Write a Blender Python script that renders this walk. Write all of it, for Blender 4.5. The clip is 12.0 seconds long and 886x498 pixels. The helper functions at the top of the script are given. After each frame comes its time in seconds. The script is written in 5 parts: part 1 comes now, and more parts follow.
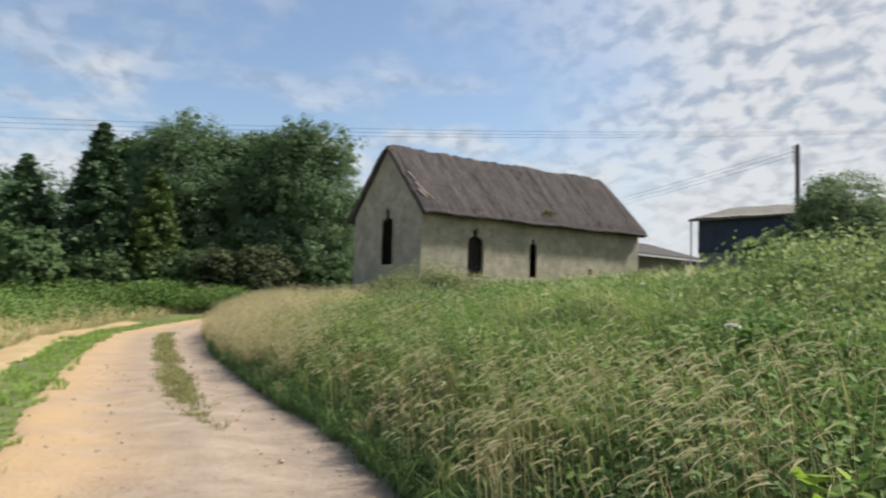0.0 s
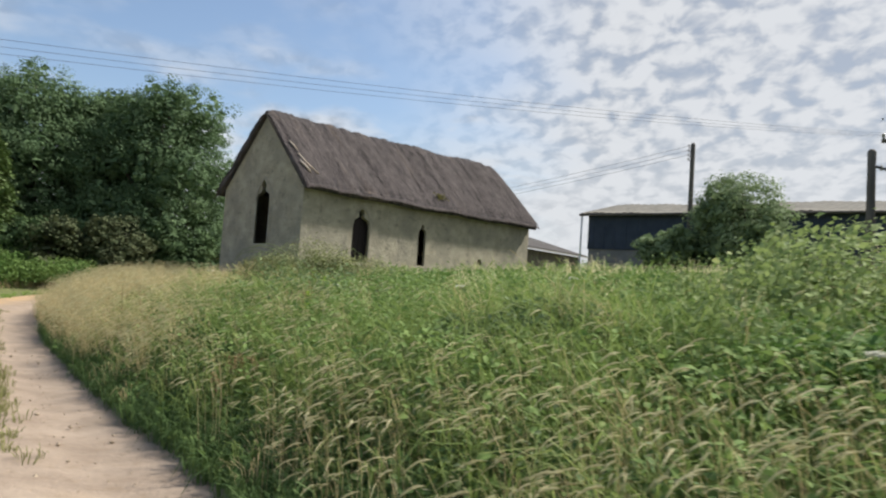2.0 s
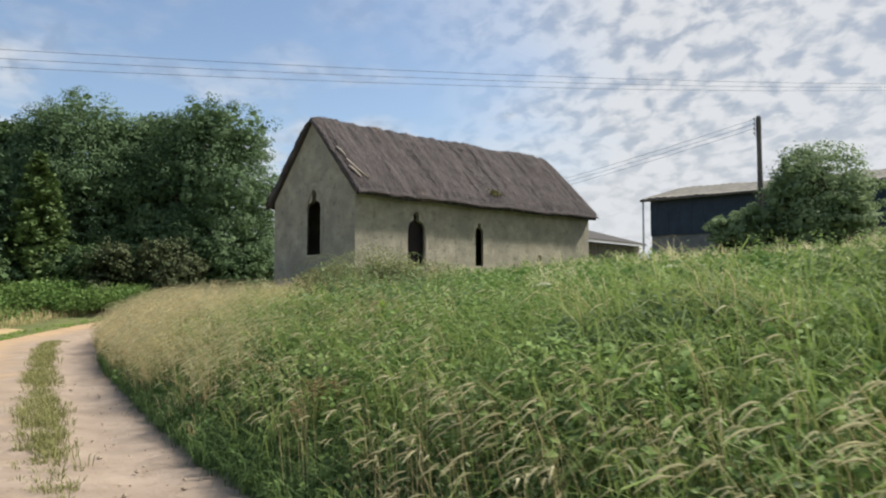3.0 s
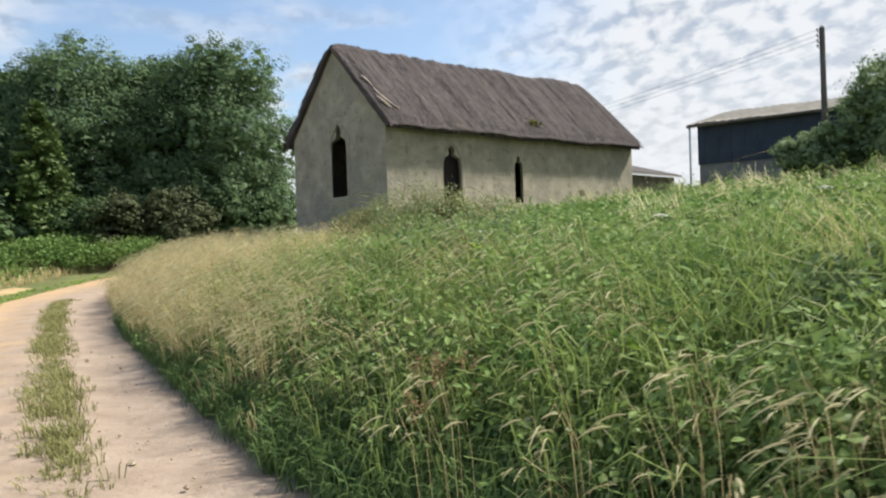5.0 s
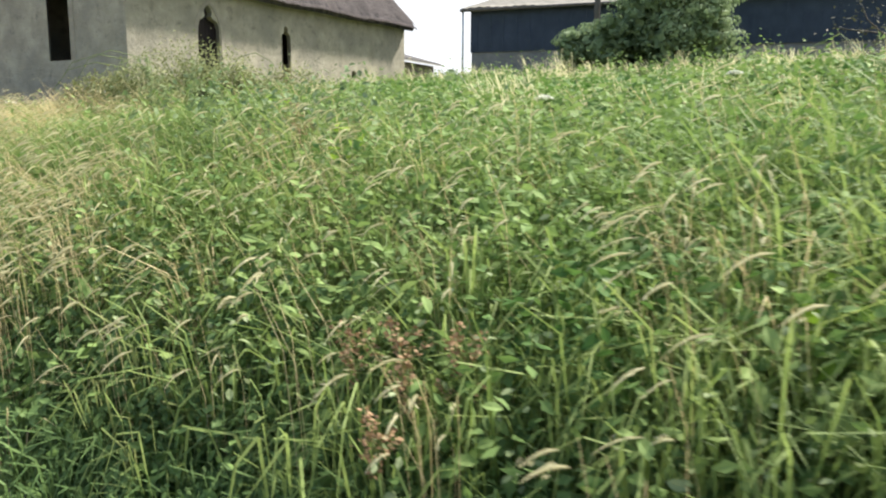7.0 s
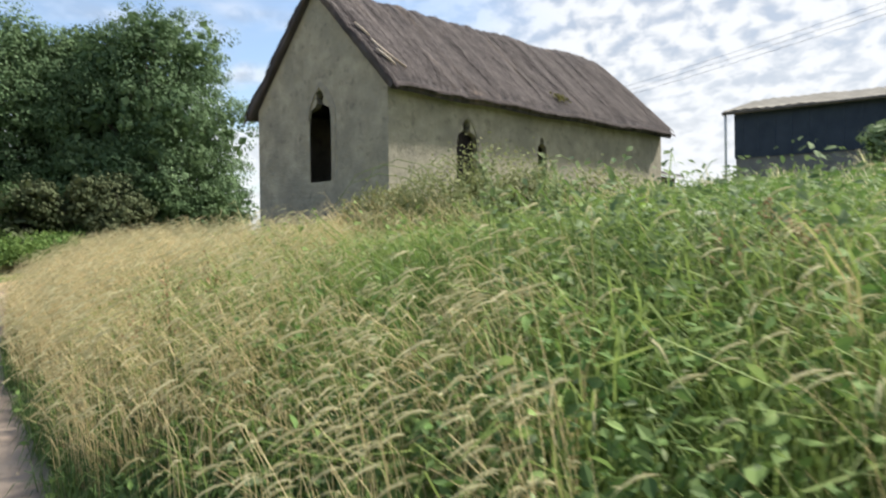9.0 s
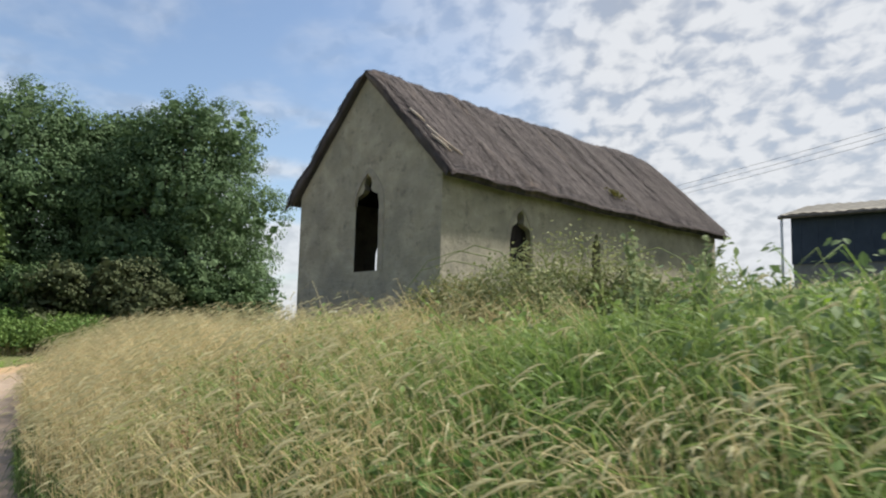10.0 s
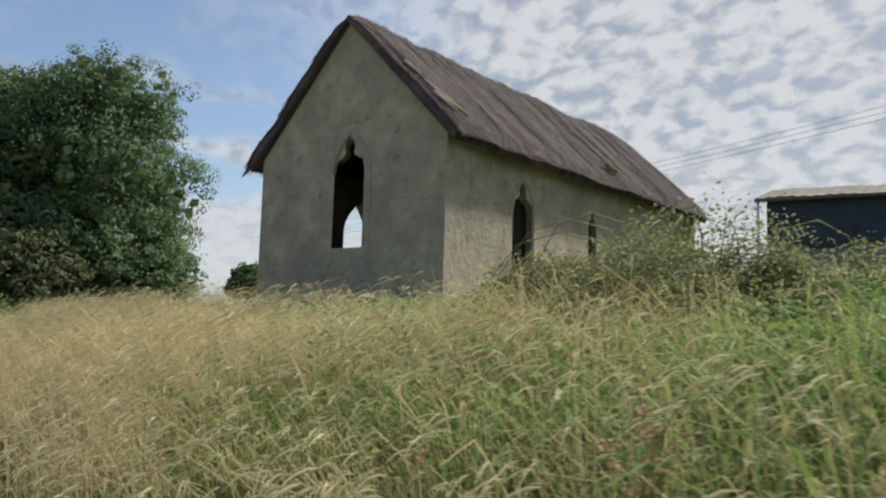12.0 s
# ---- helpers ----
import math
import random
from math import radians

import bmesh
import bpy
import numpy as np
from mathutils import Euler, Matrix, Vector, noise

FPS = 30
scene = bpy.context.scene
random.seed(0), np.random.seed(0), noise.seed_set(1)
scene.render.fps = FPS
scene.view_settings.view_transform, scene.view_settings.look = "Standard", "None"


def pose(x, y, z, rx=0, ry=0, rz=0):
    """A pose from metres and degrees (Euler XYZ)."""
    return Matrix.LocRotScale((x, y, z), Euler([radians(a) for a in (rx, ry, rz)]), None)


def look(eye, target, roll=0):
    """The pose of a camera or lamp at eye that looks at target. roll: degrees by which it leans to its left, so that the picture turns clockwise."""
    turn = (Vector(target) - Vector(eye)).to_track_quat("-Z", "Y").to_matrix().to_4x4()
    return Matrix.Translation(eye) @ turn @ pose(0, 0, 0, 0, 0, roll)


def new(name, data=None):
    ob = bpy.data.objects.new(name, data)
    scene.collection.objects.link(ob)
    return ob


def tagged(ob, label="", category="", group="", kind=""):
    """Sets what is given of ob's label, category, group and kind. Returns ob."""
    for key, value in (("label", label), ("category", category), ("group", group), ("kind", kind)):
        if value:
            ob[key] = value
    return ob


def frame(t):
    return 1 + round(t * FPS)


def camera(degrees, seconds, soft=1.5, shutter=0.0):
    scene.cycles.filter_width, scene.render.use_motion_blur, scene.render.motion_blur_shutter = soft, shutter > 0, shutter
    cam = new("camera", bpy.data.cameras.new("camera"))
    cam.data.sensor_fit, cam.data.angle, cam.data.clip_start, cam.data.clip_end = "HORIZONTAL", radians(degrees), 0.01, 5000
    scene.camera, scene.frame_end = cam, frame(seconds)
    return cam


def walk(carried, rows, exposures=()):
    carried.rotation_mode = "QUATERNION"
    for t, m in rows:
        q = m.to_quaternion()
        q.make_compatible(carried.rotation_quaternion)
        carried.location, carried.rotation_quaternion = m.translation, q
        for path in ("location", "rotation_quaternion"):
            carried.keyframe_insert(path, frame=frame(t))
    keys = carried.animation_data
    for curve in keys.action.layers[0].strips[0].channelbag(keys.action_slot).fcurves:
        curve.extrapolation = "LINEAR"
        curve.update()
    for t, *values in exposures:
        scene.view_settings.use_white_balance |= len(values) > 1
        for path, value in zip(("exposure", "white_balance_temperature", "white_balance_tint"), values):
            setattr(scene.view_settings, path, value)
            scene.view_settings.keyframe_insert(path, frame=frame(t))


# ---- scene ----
from mathutils.geometry import tessellate_polygon

# ---- camera ----
cam = camera(59.31, 12.0, soft=2.1, shutter=0.3)
PATH = [
    (0.0, pose(0.000, 0.000, 1.504, 94.13, -1.79, -0.20)),
    (0.5, pose(-0.112, 0.577, 1.507, 94.43, 0.11, -8.86)),
    (1.0, pose(-0.217, 1.155, 1.513, 95.53, -1.98, -13.28)),
    (1.5, pose(-0.327, 1.727, 1.523, 93.68, -4.12, -14.44)),
    (2.0, pose(-0.439, 2.289, 1.530, 93.71, -4.12, -10.12)),
    (2.5, pose(-0.571, 2.839, 1.534, 93.80, -1.16, -7.78)),
    (4.5, pose(-1.259, 4.908, 1.538, 91.74, 0.17, -5.16)),
    (5.0, pose(-1.440, 5.451, 1.533, 89.46, 1.83, -6.11)),
    (5.5, pose(-1.599, 6.025, 1.523, 84.51, 0.79, -12.77)),
    (6.0, pose(-1.713, 6.625, 1.511, 80.40, 0.38, -16.49)),
    (6.5, pose(-1.807, 7.240, 1.500, 80.98, 1.36, -22.30)),
    (7.0, pose(-1.911, 7.861, 1.491, 81.04, -0.33, -25.55)),
    (9.0, pose(-2.483, 10.371, 1.457, 89.76, 0.79, -10.71)),
    (9.5, pose(-2.676, 10.948, 1.451, 94.98, -0.90, -10.27)),
    (10.0, pose(-2.924, 11.505, 1.450, 96.94, -1.45, -9.49)),
    (10.5, pose(-3.230, 12.047, 1.456, 97.24, 0.46, -10.79)),
    (11.0, pose(-3.559, 12.588, 1.470, 97.65, 0.49, -14.63)),
    (11.5, pose(-3.891, 13.143, 1.491, 97.82, 0.03, -16.41)),
    (12.0, pose(-4.167, 13.740, 1.515, 95.80, -1.73, -16.72)),
]

walk(cam, PATH, exposures=[(0.0, 0.46), (2.5, 0.46), (4.5, 0.56), (5.0, 0.71), (5.5, 0.90), (6.0, 1.36), (7.2, 1.30), (8.8, 0.97), (9.5, 0.66), (10.5, 0.50), (12.0, 0.30)])

# ---- world, sun ----
SUN_BEARING, SUN_HEIGHT = 79.0, 49.0
world = bpy.data.worlds.new("sky")
scene.world = world
world.use_nodes = True


def build_sky():
    nt = world.node_tree
    nt.nodes.clear()
    N, L = nt.nodes.new, nt.links.new

    def math_node(op, a, b=None, c=None):
        n = N("ShaderNodeMath")
        n.operation = op
        for i, v in enumerate((a, b, c)):
            if v is None:
                continue
            if isinstance(v, (int, float)):
                n.inputs[i].default_value = v
            else:
                L(v, n.inputs[i])
        return n.outputs[0]

    def smooth(v, lo, hi):
        n = N("ShaderNodeMapRange")
        n.interpolation_type = "SMOOTHSTEP"
        n.inputs["From Min"].default_value, n.inputs["From Max"].default_value = lo, hi
        L(v, n.inputs["Value"])
        return n.outputs["Result"]

    def noise_at(vec, scale, detail, rough, distort=0.0):
        n = N("ShaderNodeTexNoise")
        n.inputs["Scale"].default_value, n.inputs["Detail"].default_value = scale, detail
        n.inputs["Roughness"].default_value, n.inputs["Distortion"].default_value = rough, distort
        L(vec, n.inputs["Vector"])
        return n.outputs["Fac"]

    sky = N("ShaderNodeTexSky")
    sky.sky_type, sky.sun_disc = "NISHITA", False
    sky.sun_elevation, sky.sun_rotation = radians(SUN_HEIGHT), radians(SUN_BEARING)
    sky.air_density, sky.dust_density, sky.ozone_density = 1.0, 1.2, 1.0
    co = N("ShaderNodeTexCoord")
    sep = N("ShaderNodeSeparateXYZ")
    L(co.outputs["Generated"], sep.inputs[0])
    x, y, zz = sep.outputs
    up = math_node("ADD", math_node("MAXIMUM", zz, 0.0), 0.10)
    px, py = math_node("DIVIDE", x, up), math_node("DIVIDE", y, up)
    # cloud layer as a flat sheet high above
    com = N("ShaderNodeCombineXYZ")
    L(px, com.inputs[0]), L(py, com.inputs[1])
    rip = N("ShaderNodeMapping")
    rip.inputs["Rotation"].default_value = (0, 0, radians(28))
    rip.inputs["Scale"].default_value = (1.0, 0.8, 1.0)
    steep = math_node("ADD", math_node("MAXIMUM", zz, 0.0), 0.33)
    sheet_at = N("ShaderNodeCombineXYZ")
    L(math_node("DIVIDE", x, steep), sheet_at.inputs[0]), L(math_node("DIVIDE", y, steep), sheet_at.inputs[1])
    L(sheet_at.outputs[0], rip.inputs[0])
    big = noise_at(com.outputs[0], 0.8, 3, 0.5, 0.2)
    cells = noise_at(rip.outputs[0], 19.0, 3, 0.5, 0.25)
    veil = noise_at(com.outputs[0], 1.5, 5, 0.5, 0.2)
    # rippled sheet of cloud to the east, clearer in the north-west
    side = smooth(math_node("ADD", x, math_node("MULTIPLY", math_node("SUBTRACT", big, 0.5), 0.5)), 0.02, 0.34)
    gaps = math_node("MULTIPLY", math_node("SUBTRACT", 1.0, smooth(cells, 0.30, 0.58)), smooth(zz, 0.10, 0.26))
    ripples = math_node("MULTIPLY", side, math_node("SUBTRACT", 0.97, math_node("MULTIPLY", gaps, 0.20)))
    thin = math_node("MULTIPLY", smooth(veil, 0.46, 0.70), 0.55)
    band = math_node("MULTIPLY", smooth(math_node("ADD", veil, math_node("MULTIPLY", math_node("SUBTRACT", 0.22, zz), 1.6)), 0.44, 0.66), 0.85)
    low = math_node("MULTIPLY", math_node("SUBTRACT", 1.0, smooth(zz, 0.0, 0.20)), 0.55)
    cover = math_node("MAXIMUM", math_node("MAXIMUM", ripples, thin), math_node("MAXIMUM", low, band))
    a, c, mix, out = N("ShaderNodeBackground"), N("ShaderNodeBackground"), N("ShaderNodeMixShader"), N("ShaderNodeOutputWorld")
    L(sky.outputs[0], a.inputs[0])
    a.inputs[1].default_value = 0.115
    shade = N("ShaderNodeMixRGB")
    shade.inputs[1].default_value, shade.inputs[2].default_value = (0.40, 0.43, 0.48, 1), (0.74, 0.76, 0.79, 1)
    L(math_node("SUBTRACT", 1.0, math_node("MULTIPLY", math_node("SUBTRACT", 1.0, smooth(cells, 0.32, 0.60)), math_node("ADD", 0.25, math_node("MULTIPLY", smooth(zz, 0.06, 0.26), 0.75)))), shade.inputs[0])
    L(shade.outputs[0], c.inputs[0])
    c.inputs[1].default_value = 0.73
    L(cover, mix.inputs[0]), L(a.outputs[0], mix.inputs[1]), L(c.outputs[0], mix.inputs[2])
    L(mix.outputs[0], out.inputs[0])


build_sky()
sun_data = bpy.data.lights.new("sun", "SUN")
sun_data.energy, sun_data.angle, sun_data.color = 5.0, radians(5.0), (1.0, 0.94, 0.84)
sun = new("sun", sun_data)
_b, _e = radians(SUN_BEARING), radians(SUN_HEIGHT)
sun_way = Vector((math.sin(_b) * math.cos(_e), math.cos(_b) * math.cos(_e), math.sin(_e)))
sun.matrix_world = look(sun_way * 60, (0, 0, 0))
rng = np.random.default_rng(7)


# ---- materials ----
def material(name, low, high, scale=4.0, rough=0.85, bump=0.3, bump_scale=30.0, stretch=(1, 1, 1), island=0.0,
             glow=0.0, metal=0.0, spots=None, big=None, bump_dist=0.02, across=None, tuft=0.0):
    """Two-scale noise colour between low and high; island: spread by loose piece; glow: share of light let through thin leaves."""
    m = bpy.data.materials.new(name)
    m.use_nodes = True
    nt = m.node_tree
    N, L = nt.nodes.new, nt.links.new
    bsdf = nt.nodes["Principled BSDF"]
    outp = nt.nodes["Material Output"]
    co = N("ShaderNodeTexCoord")
    mp = N("ShaderNodeMapping")
    mp.inputs["Scale"].default_value = stretch
    L(co.outputs["Object"], mp.inputs[0])

    def tex(s, detail=5, rough_=0.6):
        n = N("ShaderNodeTexNoise")
        n.inputs["Scale"].default_value, n.inputs["Detail"].default_value, n.inputs["Roughness"].default_value = s, detail, rough_
        L(mp.outputs[0], n.inputs["Vector"])
        return n.outputs["Fac"]

    def remap(v, lo, hi):
        n = N("ShaderNodeMapRange")
        n.inputs["From Min"].default_value, n.inputs["From Max"].default_value = lo, hi
        L(v, n.inputs["Value"])
        return n.outputs["Result"]

    def mixc(f, a, b):
        n = N("ShaderNodeMixRGB")
        for i, v in ((0, f), (1, a), (2, b)):
            if isinstance(v, (tuple, float)):
                n.inputs[i].default_value = (*v, 1) if isinstance(v, tuple) else v
            else:
                L(v, n.inputs[i])
        return n.outputs[0]

    f = remap(tex(scale), 0.3, 0.7)
    if island:
        g = N("ShaderNodeNewGeometry")
        ad = N("ShaderNodeMixRGB")
        ad.inputs[0].default_value = island
        L(f, ad.inputs[1]), L(g.outputs["Random Per Island"], ad.inputs[2])
        f = ad.outputs[0]
    if tuft:
        # each tuft of grass or plant has its own tint
        at = N("ShaderNodeAttribute")
        at.attribute_name = "tuft"
        ad = N("ShaderNodeMixRGB")
        ad.inputs[0].default_value = tuft
        L(f, ad.inputs[1]), L(at.outputs["Fac"], ad.inputs[2])
        f = ad.outputs[0]
    col = mixc(f, low, high)
    if big:
        col = mixc(remap(tex(big[1], 4), big[2], big[3]), col, big[0])
    if spots:
        col = mixc(remap(tex(spots[1], 6, 0.7), spots[2], spots[3]), col, spots[0])
    if across:
        # a tint that follows the wheel tracks, broken by noise
        at = N("ShaderNodeAttribute")
        at.attribute_name = "across"
        wob = N("ShaderNodeMath")
        wob.operation = "MULTIPLY_ADD"
        wob.inputs[1].default_value = 0.9
        L(tex(0.9, 6, 0.6), wob.inputs[0]), L(at.outputs["Fac"], wob.inputs[2])
        col = mixc(remap(wob.outputs[0], 0.95, 1.45), col, across)
    L(col, bsdf.inputs["Base Color"])
    bsdf.inputs["Roughness"].default_value, bsdf.inputs["Metallic"].default_value = rough, metal
    bsdf.inputs["Specular IOR Level"].default_value = 0.3
    if bump:
        bn = N("ShaderNodeBump")
        bn.inputs["Strength"].default_value, bn.inputs["Distance"].default_value = bump, bump_dist
        L(tex(bump_scale, 6, 0.65), bn.inputs["Height"])
        L(bn.outputs[0], bsdf.inputs["Normal"])
    if glow:
        tr = N("ShaderNodeBsdfTranslucent")
        L(col, tr.inputs[0])
        mx = N("ShaderNodeMixShader")
        mx.inputs[0].default_value = glow
        L(bsdf.outputs[0], mx.inputs[1]), L(tr.outputs[0], mx.inputs[2])
        L(mx.outputs[0], outp.inputs[0])
    return m


M = dict(
    soil=material("soil", (0.085, 0.10, 0.035), (0.15, 0.165, 0.06), 1.2, 0.95, 0.5, 14),
    track=material("track_sand", (0.24, 0.186, 0.142), (0.37, 0.295, 0.23), 1.7, 0.95, 0.9, 16, spots=((0.24, 0.18, 0.125), 5.0, 0.54, 0.70),
                   big=((0.40, 0.30, 0.20), 0.35, 0.55, 0.75), across=(0.43, 0.295, 0.165)),
    sand=material("orange_sand", (0.33, 0.235, 0.12), (0.45, 0.34, 0.19), 1.1, 0.95, 0.6, 18, spots=((0.22, 0.20, 0.08), 3.0, 0.58, 0.72)),
    stone=material("pebble", (0.27, 0.215, 0.155), (0.46, 0.38, 0.29), 3, 0.9, 0.3, 60, island=0.8),
    render=material("lime_render", (0.27, 0.25, 0.195), (0.43, 0.395, 0.31), 2.6, 0.95, 0.7, 11, spots=((0.155, 0.147, 0.125), 4.0, 0.54, 0.72),
                    big=((0.26, 0.245, 0.20), 1.1, 0.45, 0.66), bump_dist=0.05),
    dressing=material("window_dressing", (0.24, 0.22, 0.18), (0.34, 0.31, 0.25), 5, 0.95, 0.5, 30),
    thatch=material("old_thatch", (0.026, 0.024, 0.027), (0.125, 0.110, 0.112), 3.6, 0.95, 0.9, 40, stretch=(0.35, 1.6, 0.35),
                    spots=((0.045, 0.042, 0.042), 2.0, 0.5, 0.7), big=((0.17, 0.135, 0.115), 0.9, 0.55, 0.70), bump_dist=0.04),
    straw=material("straw_ends", (0.034, 0.030, 0.032), (0.175, 0.15, 0.145), 2, 0.95, 0, island=0.85),
    lath=material("bare_lath", (0.40, 0.33, 0.26), (0.55, 0.47, 0.38), 6, 0.9, 0.3, 40),
    moss=material("moss", (0.13, 0.13, 0.03), (0.22, 0.20, 0.05), 8, 0.95, 0.5, 50),
    door=material("dark_boards", (0.012, 0.010, 0.012), (0.03, 0.022, 0.022), 8, 0.8, 0.4, 20, stretch=(1, 1, 0.15)),
    timber=material("grey_timber", (0.09, 0.08, 0.07), (0.17, 0.15, 0.13), 6, 0.9, 0.4, 25, stretch=(1, 1, 0.1)),
    cladding=material("black_sheet_cladding", (0.024, 0.036, 0.058), (0.045, 0.060, 0.088), 2, 0.6, 0.2, 12),
    block=material("concrete_block", (0.17, 0.17, 0.165), (0.27, 0.26, 0.245), 3, 0.95, 0.5, 30),
    asbestos=material("cement_sheet_roof", (0.12, 0.115, 0.10), (0.21, 0.20, 0.175), 2.2, 0.95, 0.5, 20, spots=((0.13, 0.12, 0.09), 2.5, 0.55, 0.7)),
    slate=material("old_roof_tiles", (0.045, 0.042, 0.042), (0.095, 0.088, 0.084), 4, 0.9, 0.6, 18),
    white=material("white_paint", (0.66, 0.66, 0.64), (0.80, 0.80, 0.78), 5, 0.6, 0.1),
    wire=material("wire", (0.05, 0.05, 0.055), (0.09, 0.09, 0.10), 5, 0.6, 0),
    ceramic=material("insulator", (0.25, 0.24, 0.23), (0.4, 0.39, 0.37), 5, 0.3, 0),
    bark=material("bark", (0.045, 0.038, 0.03), (0.11, 0.095, 0.075), 7, 0.95, 0.8, 22, stretch=(1, 1, 0.25)),
    grass=material("green_grass", (0.115, 0.185, 0.040), (0.315, 0.40, 0.125), 0.5, 0.65, 0, island=0.5, glow=0.42, spots=((0.35, 0.35, 0.15), 0.9, 0.54, 0.72), big=((0.09, 0.185, 0.035), 0.45, 0.52, 0.68), tuft=0.45),
    # darker grass green: shade at the bank's foot put into the colour
    foot=material("foot_shade_grass", (0.045, 0.098, 0.026), (0.135, 0.21, 0.06), 0.7, 0.7, 0, island=0.5, glow=0.14),
    short=material("short_grass", (0.14, 0.245, 0.035), (0.32, 0.44, 0.11), 0.8, 0.6, 0, island=0.6, glow=0.35, tuft=0.45),
    worn=material("worn_grass", (0.15, 0.165, 0.055), (0.32, 0.31, 0.13), 0.8, 0.7, 0, island=0.7, glow=0.35),
    dry=material("dry_grass", (0.38, 0.305, 0.145), (0.68, 0.57, 0.33), 0.6, 0.7, 0, island=0.75, glow=0.35, tuft=0.45),
    seed=material("seed_heads", (0.42, 0.40, 0.22), (0.74, 0.70, 0.46), 0.6, 0.7, 0, island=0.75, glow=0.42, tuft=0.45),
    weed=material("weed_leaves", (0.10, 0.185, 0.042), (0.31, 0.415, 0.14), 0.6, 0.75, 0, island=0.5, glow=0.3, spots=((0.26, 0.335, 0.10), 1.1, 0.56, 0.72), big=((0.085, 0.18, 0.04), 0.5, 0.52, 0.68), tuft=0.45),
    pale=material("pale_herb_leaves", (0.18, 0.235, 0.10), (0.34, 0.40, 0.225), 2, 0.85, 0, island=0.7, glow=0.3),
    lime=material("lime_leaves", (0.20, 0.34, 0.03), (0.34, 0.48, 0.07), 2, 0.5, 0, island=0.7, glow=0.4),
    bramble=material("bramble_leaves", (0.085, 0.15, 0.05), (0.25, 0.32, 0.16), 1.5, 0.75, 0, island=0.75, glow=0.25),
    # weed leaf colours lightened and yellowed: sunlight on the thickets put into the colour
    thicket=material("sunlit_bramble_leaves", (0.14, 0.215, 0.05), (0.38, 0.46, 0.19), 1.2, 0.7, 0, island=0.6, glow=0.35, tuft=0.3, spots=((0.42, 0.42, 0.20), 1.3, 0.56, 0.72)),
    briar=material("dull_bramble_leaves", (0.15, 0.19, 0.065), (0.39, 0.40, 0.20), 1.5, 0.75, 0, island=0.75, glow=0.25, spots=((0.30, 0.25, 0.13), 1.6, 0.55, 0.7)),
    leaf=material("ash_leaves", (0.062, 0.118, 0.050), (0.165, 0.245, 0.12), 0.5, 0.8, 0, island=0.22, glow=0.25),
    elder=material("elder_leaves", (0.15, 0.22, 0.10), (0.29, 0.365, 0.20), 0.8, 0.8, 0, island=0.22, glow=0.35),
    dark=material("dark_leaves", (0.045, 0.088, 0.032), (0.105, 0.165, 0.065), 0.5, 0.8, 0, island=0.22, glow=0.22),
    fir=material("fir_needles", (0.035, 0.075, 0.038), (0.085, 0.145, 0.07), 0.5, 0.6, 0, island=0.6, glow=0.12),
    firlight=material("young_fir_needles", (0.05, 0.095, 0.025), (0.13, 0.19, 0.06), 0.5, 0.6, 0, island=0.6, glow=0.15),
    copper=material("brownish_shrub_leaves", (0.05, 0.075, 0.032), (0.12, 0.135, 0.065), 1.0, 0.85, 0, island=0.5, glow=0.2),
    dead=material("withered_leaves", (0.055, 0.06, 0.035), (0.14, 0.14, 0.085), 1.0, 0.7, 0, island=0.7, glow=0.2),
    rust=material("dock_seed", (0.22, 0.135, 0.07), (0.42, 0.28, 0.16), 3, 0.8, 0, island=0.7, glow=0.2),
    flower=material("white_umbel", (0.62, 0.62, 0.52), (0.80, 0.80, 0.72), 9, 0.8, 0, island=0.5, glow=0.2),
    stem=material("green_stem", (0.12, 0.16, 0.05), (0.20, 0.24, 0.09), 9, 0.7, 0, glow=0.0),
)


# ---- mesh helpers ----
def fast_mesh(name, verts, tris, mat, smooth=False):
    me = bpy.data.meshes.new(name)
    verts, tris = np.asarray(verts, np.float32), np.asarray(tris, np.int32)
    me.vertices.add(len(verts))
    me.vertices.foreach_set("co", verts.ravel())
    me.loops.add(tris.size)
    me.loops.foreach_set("vertex_index", tris.ravel())
    me.polygons.add(len(tris))
    me.polygons.foreach_set("loop_start", np.arange(0, tris.size, 3, dtype=np.int32))
    me.polygons.foreach_set("use_smooth", np.full(len(tris), smooth))
    me.update(calc_edges=True)
    me.validate()
    me.materials.append(mat)
    return me


def part(name, data, mat, parent, label=""):
    """One mesh object under a thing or part; data: a bmesh or a mesh."""
    if isinstance(data, bmesh.types.BMesh):
        me = bpy.data.meshes.new(name)
        bmesh.ops.recalc_face_normals(data, faces=data.faces)
        data.to_mesh(me)
        data.free()
        me.materials.append(mat)
    else:
        me = data
    ob = new(name, me)
    ob.parent = parent
    if label:
        tagged(ob, label)
    return ob


def thing(name, m, label, category, group="", kind=""):
    ob = new(name)
    ob.empty_display_size = 0.2
    ob.matrix_world = m
    return tagged(ob, label, category, group, kind)


def box(bm, lo, hi, bevel=0.0):
    lo, hi = Vector(lo), Vector(hi)
    r = bmesh.ops.create_cube(bm, size=1.0, matrix=Matrix.Translation((lo + hi) / 2) @ Matrix.Diagonal((*(hi - lo), 1)))
    if bevel:
        edges = list({e for v in r["verts"] for e in v.link_edges})
        bmesh.ops.bevel(bm, geom=edges, offset=bevel, segments=2, affect="EDGES", profile=0.6)
    return bm


